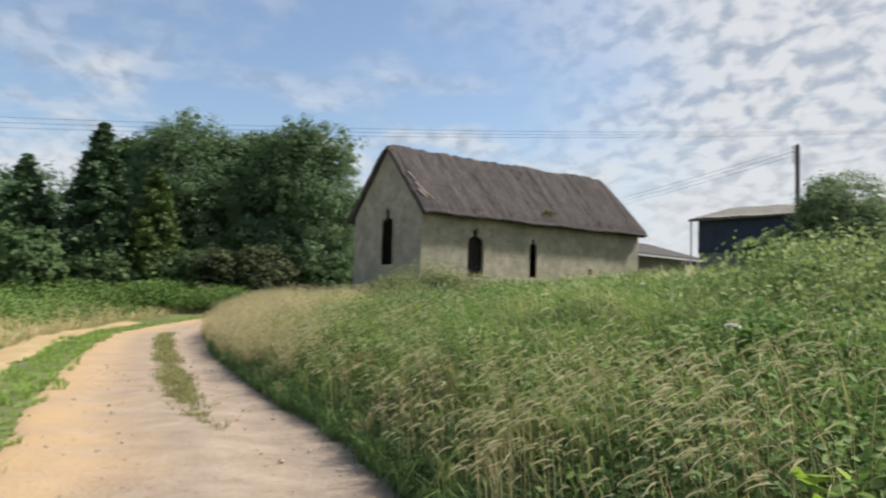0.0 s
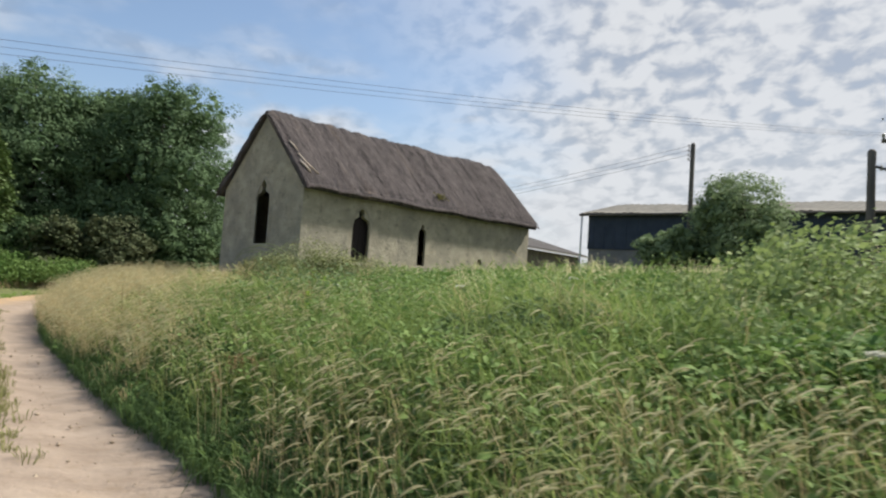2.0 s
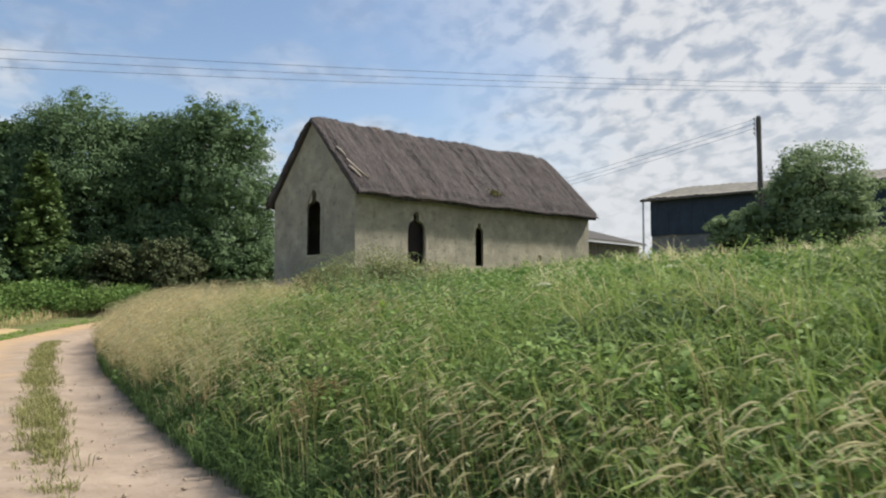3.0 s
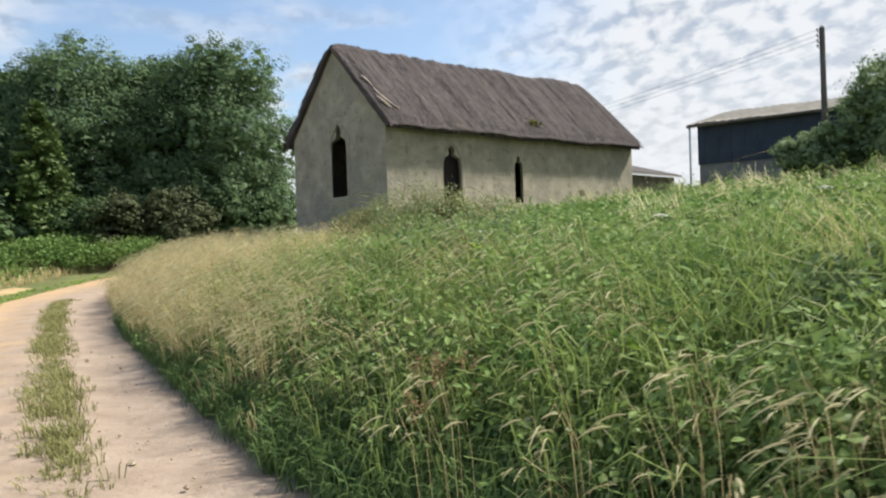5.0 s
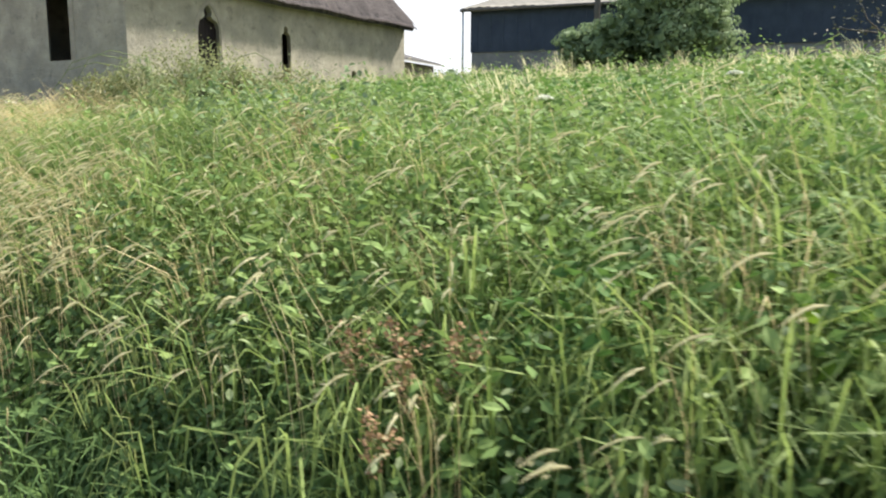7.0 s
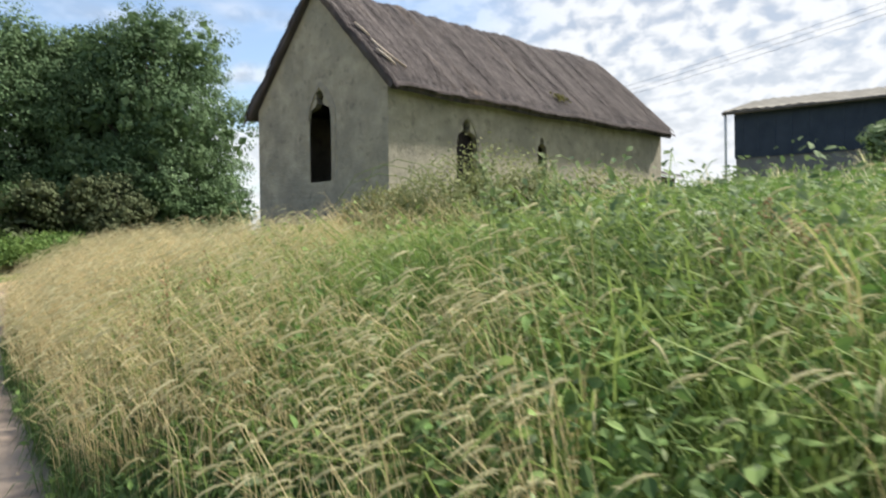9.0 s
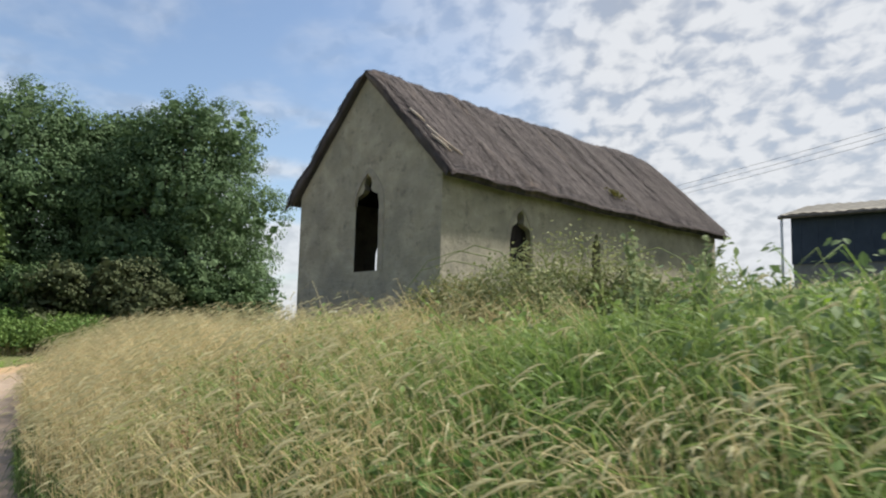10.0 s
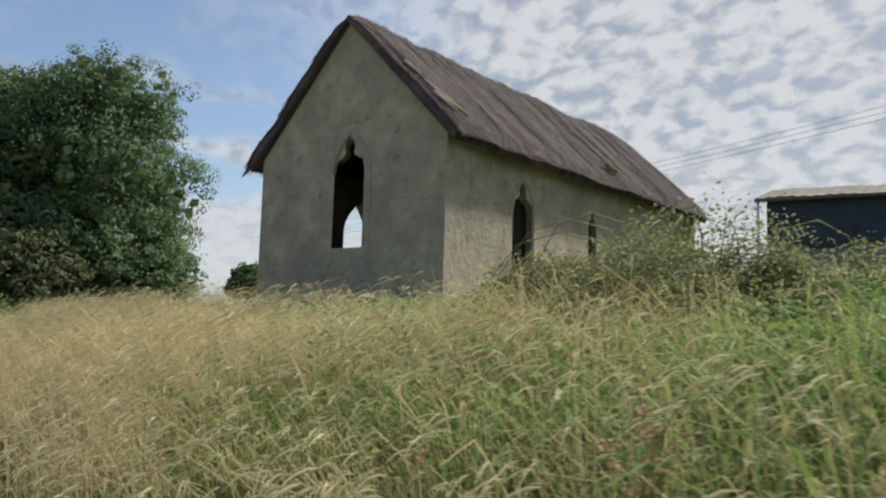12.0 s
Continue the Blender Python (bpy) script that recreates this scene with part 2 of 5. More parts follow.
def tube(bm, points, radii, sides=8):
    rings = []
    for i, p in enumerate(points):
        p = Vector(p)
        d = (Vector(points[min(i + 1, len(points) - 1)]) - Vector(points[max(i - 1, 0)])).normalized()
        q = d.to_track_quat("Z", "Y")
        rings.append([bm.verts.new(p + q @ Vector((radii[i] * math.cos(a), radii[i] * math.sin(a), 0)))
                      for a in [2 * math.pi * k / sides for k in range(sides)]])
    for a, b in zip(rings, rings[1:]):
        for k in range(sides):
            f = bm.faces.new((a[k], a[(k + 1) % sides], b[(k + 1) % sides], b[k]))
            f.smooth = True
    bm.faces.new(rings[0][::-1])
    bm.faces.new(rings[-1])
    return bm


def split_like(points, loops):
    out, k = [], 0
    for l in loops:
        out.append(points[k:k + len(l)])
        k += len(l)
    return out


def slab(bm, outline, holes, place, depth, splay=0.0):
    """A wall panel: 2D outline with holes, place(u, v, d) gives the 3D point at depth d; splay: how much wider an opening is inside, each side."""
    loops = [outline] + holes
    flat = [p for l in loops for p in l]
    tri = tessellate_polygon([[Vector((*p, 0)) for p in l] for l in loops])
    front = [bm.verts.new(place(p[0], p[1], 0.0)) for p in flat]
    inner = list(outline)
    for l in holes:
        cu = (min(p[0] for p in l) + max(p[0] for p in l)) / 2
        half = max(p[0] for p in l) - cu
        inner += [(cu + (p[0] - cu) * (1 + splay / half), p[1]) for p in l]
    back = [bm.verts.new(place(p[0], p[1], depth)) for p in inner]
    for t in tri:
        bm.faces.new([front[i] for i in t])
    for t in tessellate_polygon([[Vector((*p, 0)) for p in l] for l in split_like(inner, loops)]):
        bm.faces.new([back[i] for i in reversed(t)])
    k = 0
    for l in loops:
        n = len(l)
        for i in range(n):
            a, b = k + i, k + (i + 1) % n
            bm.faces.new((front[a], front[b], back[b], back[a]))
        k += n
    return bm


# ---- lie of the land ----
EDGE = np.array([(16, -90), (7.5, -36), (3.9, -14), (2.7, -6), (1.55, 0), (0.75, 3.2), (-0.15, 6.3), (-1.05, 8.8), (-2.6, 12.4), (-5.1, 18.8), (-7.5, 25.5),
                 (-9.3, 31), (-9.9, 36), (-8.4, 41.3), (-4.6, 46.5), (1, 52), (9, 60), (30, 84), (60, 120)])
TRACK_WIDTH = 3.3


def spline(points, n):
    pts = np.vstack([2 * points[0] - points[1], points, 2 * points[-1] - points[-2]])
    out = []
    for i in range(1, len(pts) - 2):
        t = np.linspace(0, 1, n, endpoint=False)[:, None]
        a, b, c, d = pts[i - 1:i + 3]
        out.append(0.5 * (2 * b + (c - a) * t + (2 * a - 5 * b + 4 * c - d) * t * t + (3 * b - a - 3 * c + d) * t ** 3))
    return np.vstack(out + [pts[-2][None]])


edge_line = spline(EDGE, 14)
edge_way = np.gradient(edge_line, axis=0)
edge_way /= np.linalg.norm(edge_way, axis=1)[:, None]


def beside(x, y):
    """Signed distance to the right-hand edge of the track: positive on the bank."""
    x, y = np.ravel(x), np.ravel(y)
    out = np.empty(len(x))
    for i in range(0, len(x), 20000):
        dx = x[i:i + 20000, None] - edge_line[None, :, 0]
        dy = y[i:i + 20000, None] - edge_line[None, :, 1]
        k = np.argmin(dx * dx + dy * dy, axis=1)
        r = np.arange(len(k))
        ax, ay = dx[r, k], dy[r, k]
        side = edge_way[k, 1] * ax - edge_way[k, 0] * ay
        out[i:i + 20000] = np.hypot(ax, ay) * np.sign(side)
    return out


def wobble(x, y):
    return (np.sin(0.9 * x + 1.3 * np.sin(0.5 * y)) * np.sin(0.8 * y + 0.7) + 0.5 * np.sin(2.1 * x + 0.6 * y) * np.sin(1.7 * y - x))


def land(x, y):
    x, y = np.ravel(np.asarray(x, float)), np.ravel(np.asarray(y, float))
    s = beside(x, y)
    h = np.interp(s, [-200, -40, -12, -6, -3.5, 0, 0.3, 1.0, 2.2, 5, 10, 16, 25, 60, 300],
                  [2.2, 1.6, 0.75, 0.05, 0.02, 0.0, 0.14, 0.46, 0.83, 1.20, 1.90, 2.55, 3.05, 3.3, 4.0])
    bend = np.clip((y - 14) / 9, 0, 1) * np.clip(s / 1.5, 0, 1) * np.clip((9 - s) / 5, 0, 1) * np.clip((40 - y) / 8, 0, 1)
    far = np.clip((y - 33) / 16, 0, 1)
    h = h + 0.9 * far * far * (3 - 2 * far) * np.clip((8 - s) / 4, 0, 1)
    return h + 0.16 * bend + wobble(x, y) * 0.05 * np.clip(np.abs(s + 1.6) / 2 - 0.8, 0, 1)


def sheet(name, xs, ys, zfun, mat):
    X, Y = np.meshgrid(xs, ys)
    Z = zfun(X, Y).reshape(X.shape)
    v = np.stack([X, Y, Z], -1).reshape(-1, 3)
    w = len(xs)
    i = (np.arange(len(ys) - 1)[:, None] * w + np.arange(w - 1)[None]).ravel()
    tris = np.concatenate([np.stack([i, i + 1, i + w + 1], 1), np.stack([i, i + w + 1, i + w], 1)])
    return fast_mesh(name, v, tris, mat, True)


# ---- ground and track ----
fine = lambda lo, hi, step: np.arange(lo, hi, step)
gx = np.concatenate([-np.geomspace(700, 32, 16), fine(-30, -13, 0.5), fine(-13, 5, 0.2), fine(5, 26, 0.5), np.geomspace(27, 700, 16)])
gy = np.concatenate([-np.geomspace(700, 14, 12), fine(-12, 2, 0.5), fine(2, 30, 0.2), fine(30, 52, 0.5), np.geomspace(53, 900, 16)])


def ground_height(x, y):
    x, y = np.ravel(x), np.ravel(y)
    s = beside(x, y)
    return land(x, y) - 0.09 * ((s < -0.15) & (s > -TRACK_WIDTH + 0.15))


ground = tagged(new("ground", sheet("ground", gx, gy, ground_height, M["soil"])), "rough grassy bank and meadow soil", "ground", kind="structure")


def track_mesh():
    n, cols = len(edge_line), 30
    left = np.stack([-edge_way[:, 1], edge_way[:, 0]], 1)
    fine_t = np.linspace(0, n - 1, (n - 1) * 4 + 1)
    ex = np.stack([np.interp(fine_t, np.arange(n), edge_line[:, k]) for k in (0, 1)], 1)
    lx = np.stack([np.interp(fine_t, np.arange(n), left[:, k]) for k in (0, 1)], 1)
    u = np.linspace(-0.25, TRACK_WIDTH + 0.2, cols)
    X = ex[:, None, 0] + lx[:, None, 0] * u[None]
    Y = ex[:, None, 1] + lx[:, None, 1] * u[None]
    Z = land(X, Y).reshape(X.shape)
    rut = -0.035 * np.exp(-((u - 0.75) / 0.32) ** 2) - 0.03 * np.exp(-((u - 2.45) / 0.32) ** 2) + 0.02 * np.exp(-((u - 1.6) / 0.4) ** 2)
    lift = 0.02 - 0.10 * np.exp(-((u + 0.25) / 0.1) ** 2) - 0.10 * np.exp(-((u - TRACK_WIDTH - 0.2) / 0.12) ** 2)
    Z = Z + rut[None] + lift[None] + 0.008 * np.sin(5 * X + 2 * np.sin(3 * Y)) * np.sin(4.3 * Y)
    v = np.stack([X, Y, Z], -1).reshape(-1, 3)
    w, m = cols, len(ex)
    i = (np.arange(m - 1)[:, None] * w + np.arange(w - 1)[None]).ravel()
    tris = np.concatenate([np.stack([i, i + w + 1, i + 1], 1), np.stack([i, i + w, i + w + 1], 1)])
    me = fast_mesh("road", v, tris, M["track"], True)
    me.attributes.new("across", "FLOAT", "POINT").data.foreach_set("value", np.tile(u / TRACK_WIDTH, m).astype(np.float32))
    return me


road = tagged(new("road", track_mesh()), "pale sandy farm track with worn wheel ruts", "road", kind="structure")


def sand_strip(name, s0, s1, lift, mat, y0, y1):
    """A bare sandy band following the track, with ragged edges."""
    ok = np.where((edge_line[:, 1] > y0) & (edge_line[:, 1] < y1))[0]
    t_ = np.linspace(ok[0], ok[-1], len(ok) * 5)
    e = np.stack([np.interp(t_, np.arange(len(edge_line)), edge_line[:, k]) for k in (0, 1)], 1)
    wy = np.stack([np.interp(t_, np.arange(len(edge_line)), edge_way[:, k]) for k in (0, 1)], 1)
    u = np.linspace(0, 1, 10)
    ragged = 0.06 * np.sin(1.3 * e[:, 1]) + 0.04 * np.sin(3.7 * e[:, 1] + 1) + 0.012 * np.sin(9.1 * e[:, 1])
    off = (s0 + ragged)[:, None] + (s1 - s0 + 0.05 * np.sin(1.9 * e[:, 1] + 2) + 0.015 * np.sin(7.7 * e[:, 1]))[:, None] * u[None]
    X, Y = e[:, None, 0] + wy[:, None, 1] * off, e[:, None, 1] - wy[:, None, 0] * off
    dip = np.exp(-(u / 0.12) ** 2) + np.exp(-((1 - u) / 0.12) ** 2)
    near = np.linspace(0, 1, len(e)) * len(e)
    Z = land(X, Y).reshape(X.shape) + lift - 0.05 * dip[None] - 0.06 * np.exp(-(near / 18) ** 2)[:, None]
    v = np.stack([X, Y, Z], -1).reshape(-1, 3)
    i = (np.arange(len(e) - 1)[:, None] * 10 + np.arange(9)[None]).ravel()
    tris = np.concatenate([np.stack([i, i + 1, i + 11], 1), np.stack([i, i + 11, i + 10], 1)])
    return fast_mesh(name, v, tris, mat, True)


tagged(new("sand_strip", sand_strip("sand_strip", -TRACK_WIDTH - 2.1, -TRACK_WIDTH - 0.95, 0.03, M["sand"], -13, 37)), "bare orange sandy strip beyond the verge", "path", kind="structure")


# ---- grass and weeds ----
def blades(px, py, pz, height, width, lean, turn, droop):
    """Arching blades of grass: two quads and a tip each. turn: way of leaning (radians), lean: reach as share of height."""
    n = len(px)
    up = np.array([0, 0, 1.0])
    base = np.stack([px, py, pz], 1)
    way = np.stack([np.cos(turn), np.sin(turn), np.zeros(n)], 1)
    face = turn + rng.uniform(-0.9, 0.9, n) + math.pi / 2
    acr = np.stack([np.cos(face), np.sin(face), rng.uniform(-0.3, 0.3, n)], 1) * (width / 2)[:, None]
    reach, h = (lean * height)[:, None], height[:, None]
    ctrl = base + way * reach * 0.22 + up * h * 1.14
    tip = base + way * reach + up * h * (1 - droop)[:, None]
    at = lambda f: base * (1 - f) ** 2 + ctrl * 2 * f * (1 - f) + tip * f * f
    m1, m2 = at(0.42), at(0.76)
    V = np.stack([base - acr * 0.8, base + acr * 0.8, m1 - acr, m1 + acr, m2 - acr * 0.75, m2 + acr * 0.75, tip], 1).reshape(-1, 3)
    k = (np.arange(n) * 7)[:, None]
    T = np.concatenate([k + np.array([q]) for q in ([0, 1, 3], [0, 3, 2], [2, 3, 5], [2, 5, 4], [4, 5, 6])])
    return V, T


def leaves(pos, size, tilt=1.0, long=1.6, facing=None, loose=0.6):
    """Folded pointed leaves, turned every way, or roughly facing along the given directions."""
    n = len(pos)
    if facing is None:
        a = rng.normal(size=(n, 3)) * np.array([1, 1, 0.55 * tilt])
        a /= np.linalg.norm(a, axis=1)[:, None]
        b = np.cross(a, rng.normal(size=(n, 3)) * np.array([0.5, 0.5, 1.0]) + np.array([0, 0, 0.4]))
    else:
        c = facing + rng.normal(size=(n, 3)) * loose
        c /= np.linalg.norm(c, axis=1)[:, None] + 1e-6
        a = np.cross(c, rng.normal(size=(n, 3)))
        a /= np.linalg.norm(a, axis=1)[:, None] + 1e-6
        b = np.cross(c, a)
    b /= np.linalg.norm(b, axis=1)[:, None] + 1e-6
    c = np.cross(a, b)
    s = size[:, None]
    V = np.stack([pos - a * s * long * 0.5, pos + b * s * 0.5 + c * s * 0.10, pos + a * s * long * 0.5, pos - b * s * 0.5 + c * s * 0.10], 1).reshape(-1, 3)
    k = (np.arange(n) * 4)[:, None]
    return V, np.concatenate([k + np.array([[0, 1, 2]]), k + np.array([[0, 2, 3]])])


def broad_leaves(pos, size, facing, loose=0.5, long=1.35):
    """Pointed oval leaves folded along the midrib and drooping at the tip."""
    n = len(pos)
    c = facing + rng.normal(size=(n, 3)) * loose
    c /= np.linalg.norm(c, axis=1)[:, None] + 1e-6
    a = np.cross(c, rng.normal(size=(n, 3)))
    a /= np.linalg.norm(a, axis=1)[:, None] + 1e-6
    b = np.cross(c, a)
    s = size[:, None]
    la, lb, lc = a * s * long, b * s * 0.5, c * s
    V = np.stack([pos - la * 0.5, pos - la * 0.22 + lb * 0.85 + lc * 0.12, pos + la * 0.12 + lb + lc * 0.10, pos + la * 0.5 - lc * 0.18,
                  pos + la * 0.12 - lb + lc * 0.10, pos - la * 0.22 - lb * 0.85 + lc * 0.12, pos + la * 0.02], 1).reshape(-1, 3)
    k = (np.arange(n) * 7)[:, None]
    return V, np.concatenate([k + np.array([q]) for q in ([0, 6, 1], [1, 6, 2], [2, 6, 3], [3, 6, 4], [4, 6, 5], [5, 6, 0])])


def tint(me, values, each):
    """A tint for every tuft, spread to its points."""
    me.attributes.new("tuft", "FLOAT", "POINT").data.foreach_set("value", np.repeat(values, each).astype(np.float32))
    return me


def merge(*pairs):
    vs, ts, k = [], [], 0
    for v, t in pairs:
        vs.append(v)
        ts.append(t + k)
        k += len(v)
    return np.concatenate(vs), np.concatenate(ts)


def scatter(n, x0, x1, y0, y1):
    return rng.uniform(x0, x1, n), rng.uniform(y0, y1, n)


def along(n, s0, s1, y0, y1):
    """Places beside the track's right-hand edge, between two distances from it and two lengths of the plan."""
    ok = np.where((edge_line[:-1, 1] >= y0) & (edge_line[:-1, 1] <= y1))[0]
    step = np.linalg.norm(edge_line[ok + 1] - edge_line[ok], axis=1)
    k = rng.choice(ok, n, p=step / step.sum())
    p = edge_line[k] + (edge_line[k + 1] - edge_line[k]) * rng.random(n)[:, None]
    off = rng.uniform(s0, s1, n)
    return p[:, 0] + edge_way[k, 1] * off, p[:, 1] - edge_way[k, 0] * off


def pebbles():
    x, y = along(700, -TRACK_WIDTH, 0, 1, 18)
    n = len(x)
    z = land(x, y) + 0.016
    r = rng.uniform(0.004, 0.008, n) / (1 - 0.8 * rng.random(n))
    d = np.array([(1, 0, 0), (-1, 0, 0), (0, 1, 0), (0, -1, 0), (0, 0, 0.7), (0, 0, -0.7)])
    V = (np.stack([x, y, z], 1)[:, None] + d[None] * r[:, None, None] * rng.uniform(0.6, 1.3, (n, 6, 1))).reshape(-1, 3)
    f = np.array([(0, 2, 4), (2, 1, 4), (1, 3, 4), (3, 0, 4), (2, 0, 5), (1, 2, 5), (3, 1, 5), (0, 3, 5)])
    T = (np.arange(n)[:, None, None] * 6 + f[None]).reshape(-1, 3)
    tagged(new("pebbles", fast_mesh("pebbles", V, T, M["stone"])), "small loose stones and clods on the track", "stones", kind="stuff")


pebbles()


def in_house(x, y, grow=0.0):
    dx, dy = x - HOUSE[0], y - HOUSE[1]
    c, s_ = math.cos(radians(HOUSE_YAW)), math.sin(radians(HOUSE_YAW))
    u, v = dx * c + dy * s_, -dx * s_ + dy * c
    return (u < grow) & (u > -HOUSE_W - grow) & (v > -grow) & (v < HOUSE_L + grow)


def patchy(x, y):
    return 0.5 + 0.5 * wobble(0.55 * x + 3, 0.55 * y)


def dryness(x, y, s):
    """Where the tall grass has gone to straw: the verge at the bend, widening towards the building."""
    wide = 1.7 + 3.0 * np.clip((y - 15.2) / 3.2, 0, 1)
    bend = np.clip((y - 11.0) / 4.5, 0, 1) * np.clip((wide - s) / 1.2, 0, 1) * (0.35 + 0.65 * np.clip(s * 1.5, 0, 1))
    bend = bend * (1 - 0.75 * np.exp(-((x + 2.3) ** 2 + (y - 16.0) ** 2) / 1.5))
    return np.clip(0.02 + 0.64 * bend * np.clip(1.25 - 0.12 * s, 0.6, 1) * (0.55 + 0.6 * patchy(1.4 * x, 1.4 * y)), 0, 0.66)


HOUSE, HOUSE_YAW, HOUSE_W, HOUSE_L = (-0.691, 25.392), -55.68, 4.63, 10.41
WIND = radians(172)


def meadow(name, label, places, keep, h_lo, h_hi, w_lo, w_hi, mat, lean=(0.2, 0.8), droop=(0.05, 0.45), spread=1.5, per=16, radius=0.07):
    """Grass in tufts: blades fan out from each root, swept by the wind; spread: how freely they fan."""
    x, y = places
    x, y = x[:len(x) // per], y[:len(y) // per]
    s = beside(x, y)
    k = keep(x, y, s) & ~in_house(x, y, -0.1)
    x, y, s = x[k], y[k], s[k]
    m = len(x)
    tall = rng.uniform(0.62, 1.18, m) * (0.75 + 0.5 * patchy(x, y))
    if h_lo > 0.3:
        tall *= np.where(y < 13, np.clip(0.72 + s * 0.3, 0.66, 1.0), np.clip(0.92 + s * 0.2, 0.8, 1.0)) * np.clip(0.78 + 0.3 * patchy(2.3 * x, 2.3 * y + 3), 0.78, 1.03)
    hue = np.clip(rng.normal(0.5, 0.28, m), 0, 1)
    sweep = WIND + rng.normal(0, 0.5 * spread, m)
    x, y, s, tall, hue, sweep = (np.repeat(q, per) for q in (x, y, s, tall, hue, sweep))
    n = len(x)
    fan = rng.uniform(0, 2 * math.pi, n)
    out = np.sqrt(rng.random(n))
    wind = 1.1 / (0.4 + spread)
    turn = np.arctan2(np.sin(fan) * out + wind * np.sin(sweep), np.cos(fan) * out + wind * np.cos(sweep))
    x, y = x + np.cos(fan) * out * radius, y + np.sin(fan) * out * radius
    h = rng.uniform(h_lo, h_hi, n) * tall
    reach = rng.uniform(*lean, n) * (0.55 + 0.6 * out) * np.where(s > -1, np.clip(0.62 + 0.5 * s, 0.5, 1.0), 1.0)
    V, T = blades(x, y, land(x, y) - 0.03, h, rng.uniform(w_lo, w_hi, n), reach, turn, rng.uniform(*droop, n))
    return tagged(new(name, tint(fast_mesh(name, V, T, mat), hue, 7)), label, "grass", kind="stuff")


rnd = lambda a: rng.random(len(a))
every = lambda x, y, s: s > -90
meadow("tall_grass", "tall green meadow grass on the bank", along(90000, 0.0, 3.4, -2.5, 20),
       lambda x, y, s: (rnd(x) > dryness(x, y, s)) & (rnd(x) < np.clip((s - 0.15) / 0.9, 0.08, 1)), 0.30, 0.86, 0.005, 0.012, M["grass"], lean=(0.25, 1.0), droop=(0.2, 0.95), spread=1.7)
# blades along the foot take the darker green that stands for shade
meadow("foot_grass", "dense grass at the foot of the bank, coloured darker for shade", along(34000, -0.15, 0.7, -1, 22),
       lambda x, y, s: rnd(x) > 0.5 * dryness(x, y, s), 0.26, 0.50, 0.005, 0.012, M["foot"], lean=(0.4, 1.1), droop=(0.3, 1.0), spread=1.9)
meadow("lush_grass", "bright broad-bladed grass in clumps on the bank", along(62000, 0.6, 4.2, 3, 18),
       lambda x, y, s: (rnd(x) > 1.3 * dryness(x, y, s)) & (patchy(1.6 * x + 7, 1.6 * y) > 0.48), 0.30, 0.62, 0.005, 0.011, M["short"], lean=(0.3, 0.95), droop=(0.35, 1.1), spread=2)
meadow("bank_grass", "arching green grass higher on the bank", along(38000, 3.2, 9, -2.5, 21),
       lambda x, y, s: rnd(x) > dryness(x, y, s), 0.28, 0.50, 0.006, 0.012, M["grass"], lean=(0.25, 0.8), droop=(0.15, 0.8), spread=2.2)
meadow("dry_grass", "straw-coloured dry grass beside the track", along(170000, -0.08, 5, 4, 36),
       lambda x, y, s: rnd(x) < dryness(x, y, s), 0.44, 0.92, 0.003, 0.0065, M["dry"], lean=(0.35, 1.0), droop=(0.10, 0.5), spread=0.9)
meadow("far_grass", "long green grass of the upper field", scatter(54000, -13, 24, 10, 42),
       lambda x, y, s: (s > 0) & ((s >= 8) | (y > 20)) & (s < 26) & (rnd(x) > dryness(x, y, s) * 0.8), 0.34, 0.62, 0.010, 0.022, M["grass"], lean=(0.15, 0.7), droop=(0.1, 0.7), spread=2)
meadow("back_grass", "long green grass beside the track", along(7000, 0, 12, -14, -2.3), every, 0.4, 0.75, 0.02, 0.045, M["grass"], per=5, radius=0.3)
meadow("field_grass", "long green grass of the upper field", scatter(9000, 7, 26, -12, 11), lambda x, y, s: s > 8.5, 0.38, 0.7, 0.025, 0.05, M["grass"], per=5, radius=0.4)
meadow("verge_grass", "short green grass strip beside the track", along(25000, -TRACK_WIDTH - 1.15, -TRACK_WIDTH + 0.25, -12, 50),
       lambda x, y, s: (s < -TRACK_WIDTH + 0.3 * patchy(2 * x, 2 * y)) & (s > -TRACK_WIDTH - 0.75 - 0.4 * patchy(y, x)), 0.05, 0.18, 0.008, 0.022, M["short"], spread=2)
meadow("bend_grass", "tan dry grass on the outside of the bend", along(8000, -TRACK_WIDTH - 5.5, -TRACK_WIDTH - 2.0, 22, 46), every, 0.15, 0.42, 0.012, 0.03, M["dry"], spread=2, per=6, radius=0.3)
meadow("flower_stalks", "fine tan flowering stalks over the upper field", along(14000, 5.5, 16, 4, 34),
       lambda x, y, s: patchy(0.8 * x + 5, 0.8 * y) > 0.3, 0.50, 0.78, 0.006, 0.012, M["seed"], lean=(0.15, 0.6), droop=(0.05, 0.3), spread=0.8)
meadow("centre_grass", "thin worn grass strip between the wheel ruts", along(76000, -1.85, -0.87, 8.4, 32),
       lambda x, y, s: rnd(x) < np.exp(-((s + 1.36) / 0.18) ** 2) * np.clip((y - 8.9) / 2.5, 0.02, 1) * np.where(y < 20, 1.0, 0.6) * (0.55 + 0.6 * patchy(3 * x, 3 * y)), 0.11, 0.20, 0.006, 0.012, M["worn"], spread=2, per=9, radius=0.06)
meadow("left_meadow", "dry and green meadow grass before the hedge", along(15000, -26, -TRACK_WIDTH - 1.9, -13, 44),
       lambda x, y, s: s < -TRACK_WIDTH - 2.0 - 0.5 * patchy(x, y), 0.2, 0.55, 0.02, 0.05, M["dry"], per=4, radius=0.5)
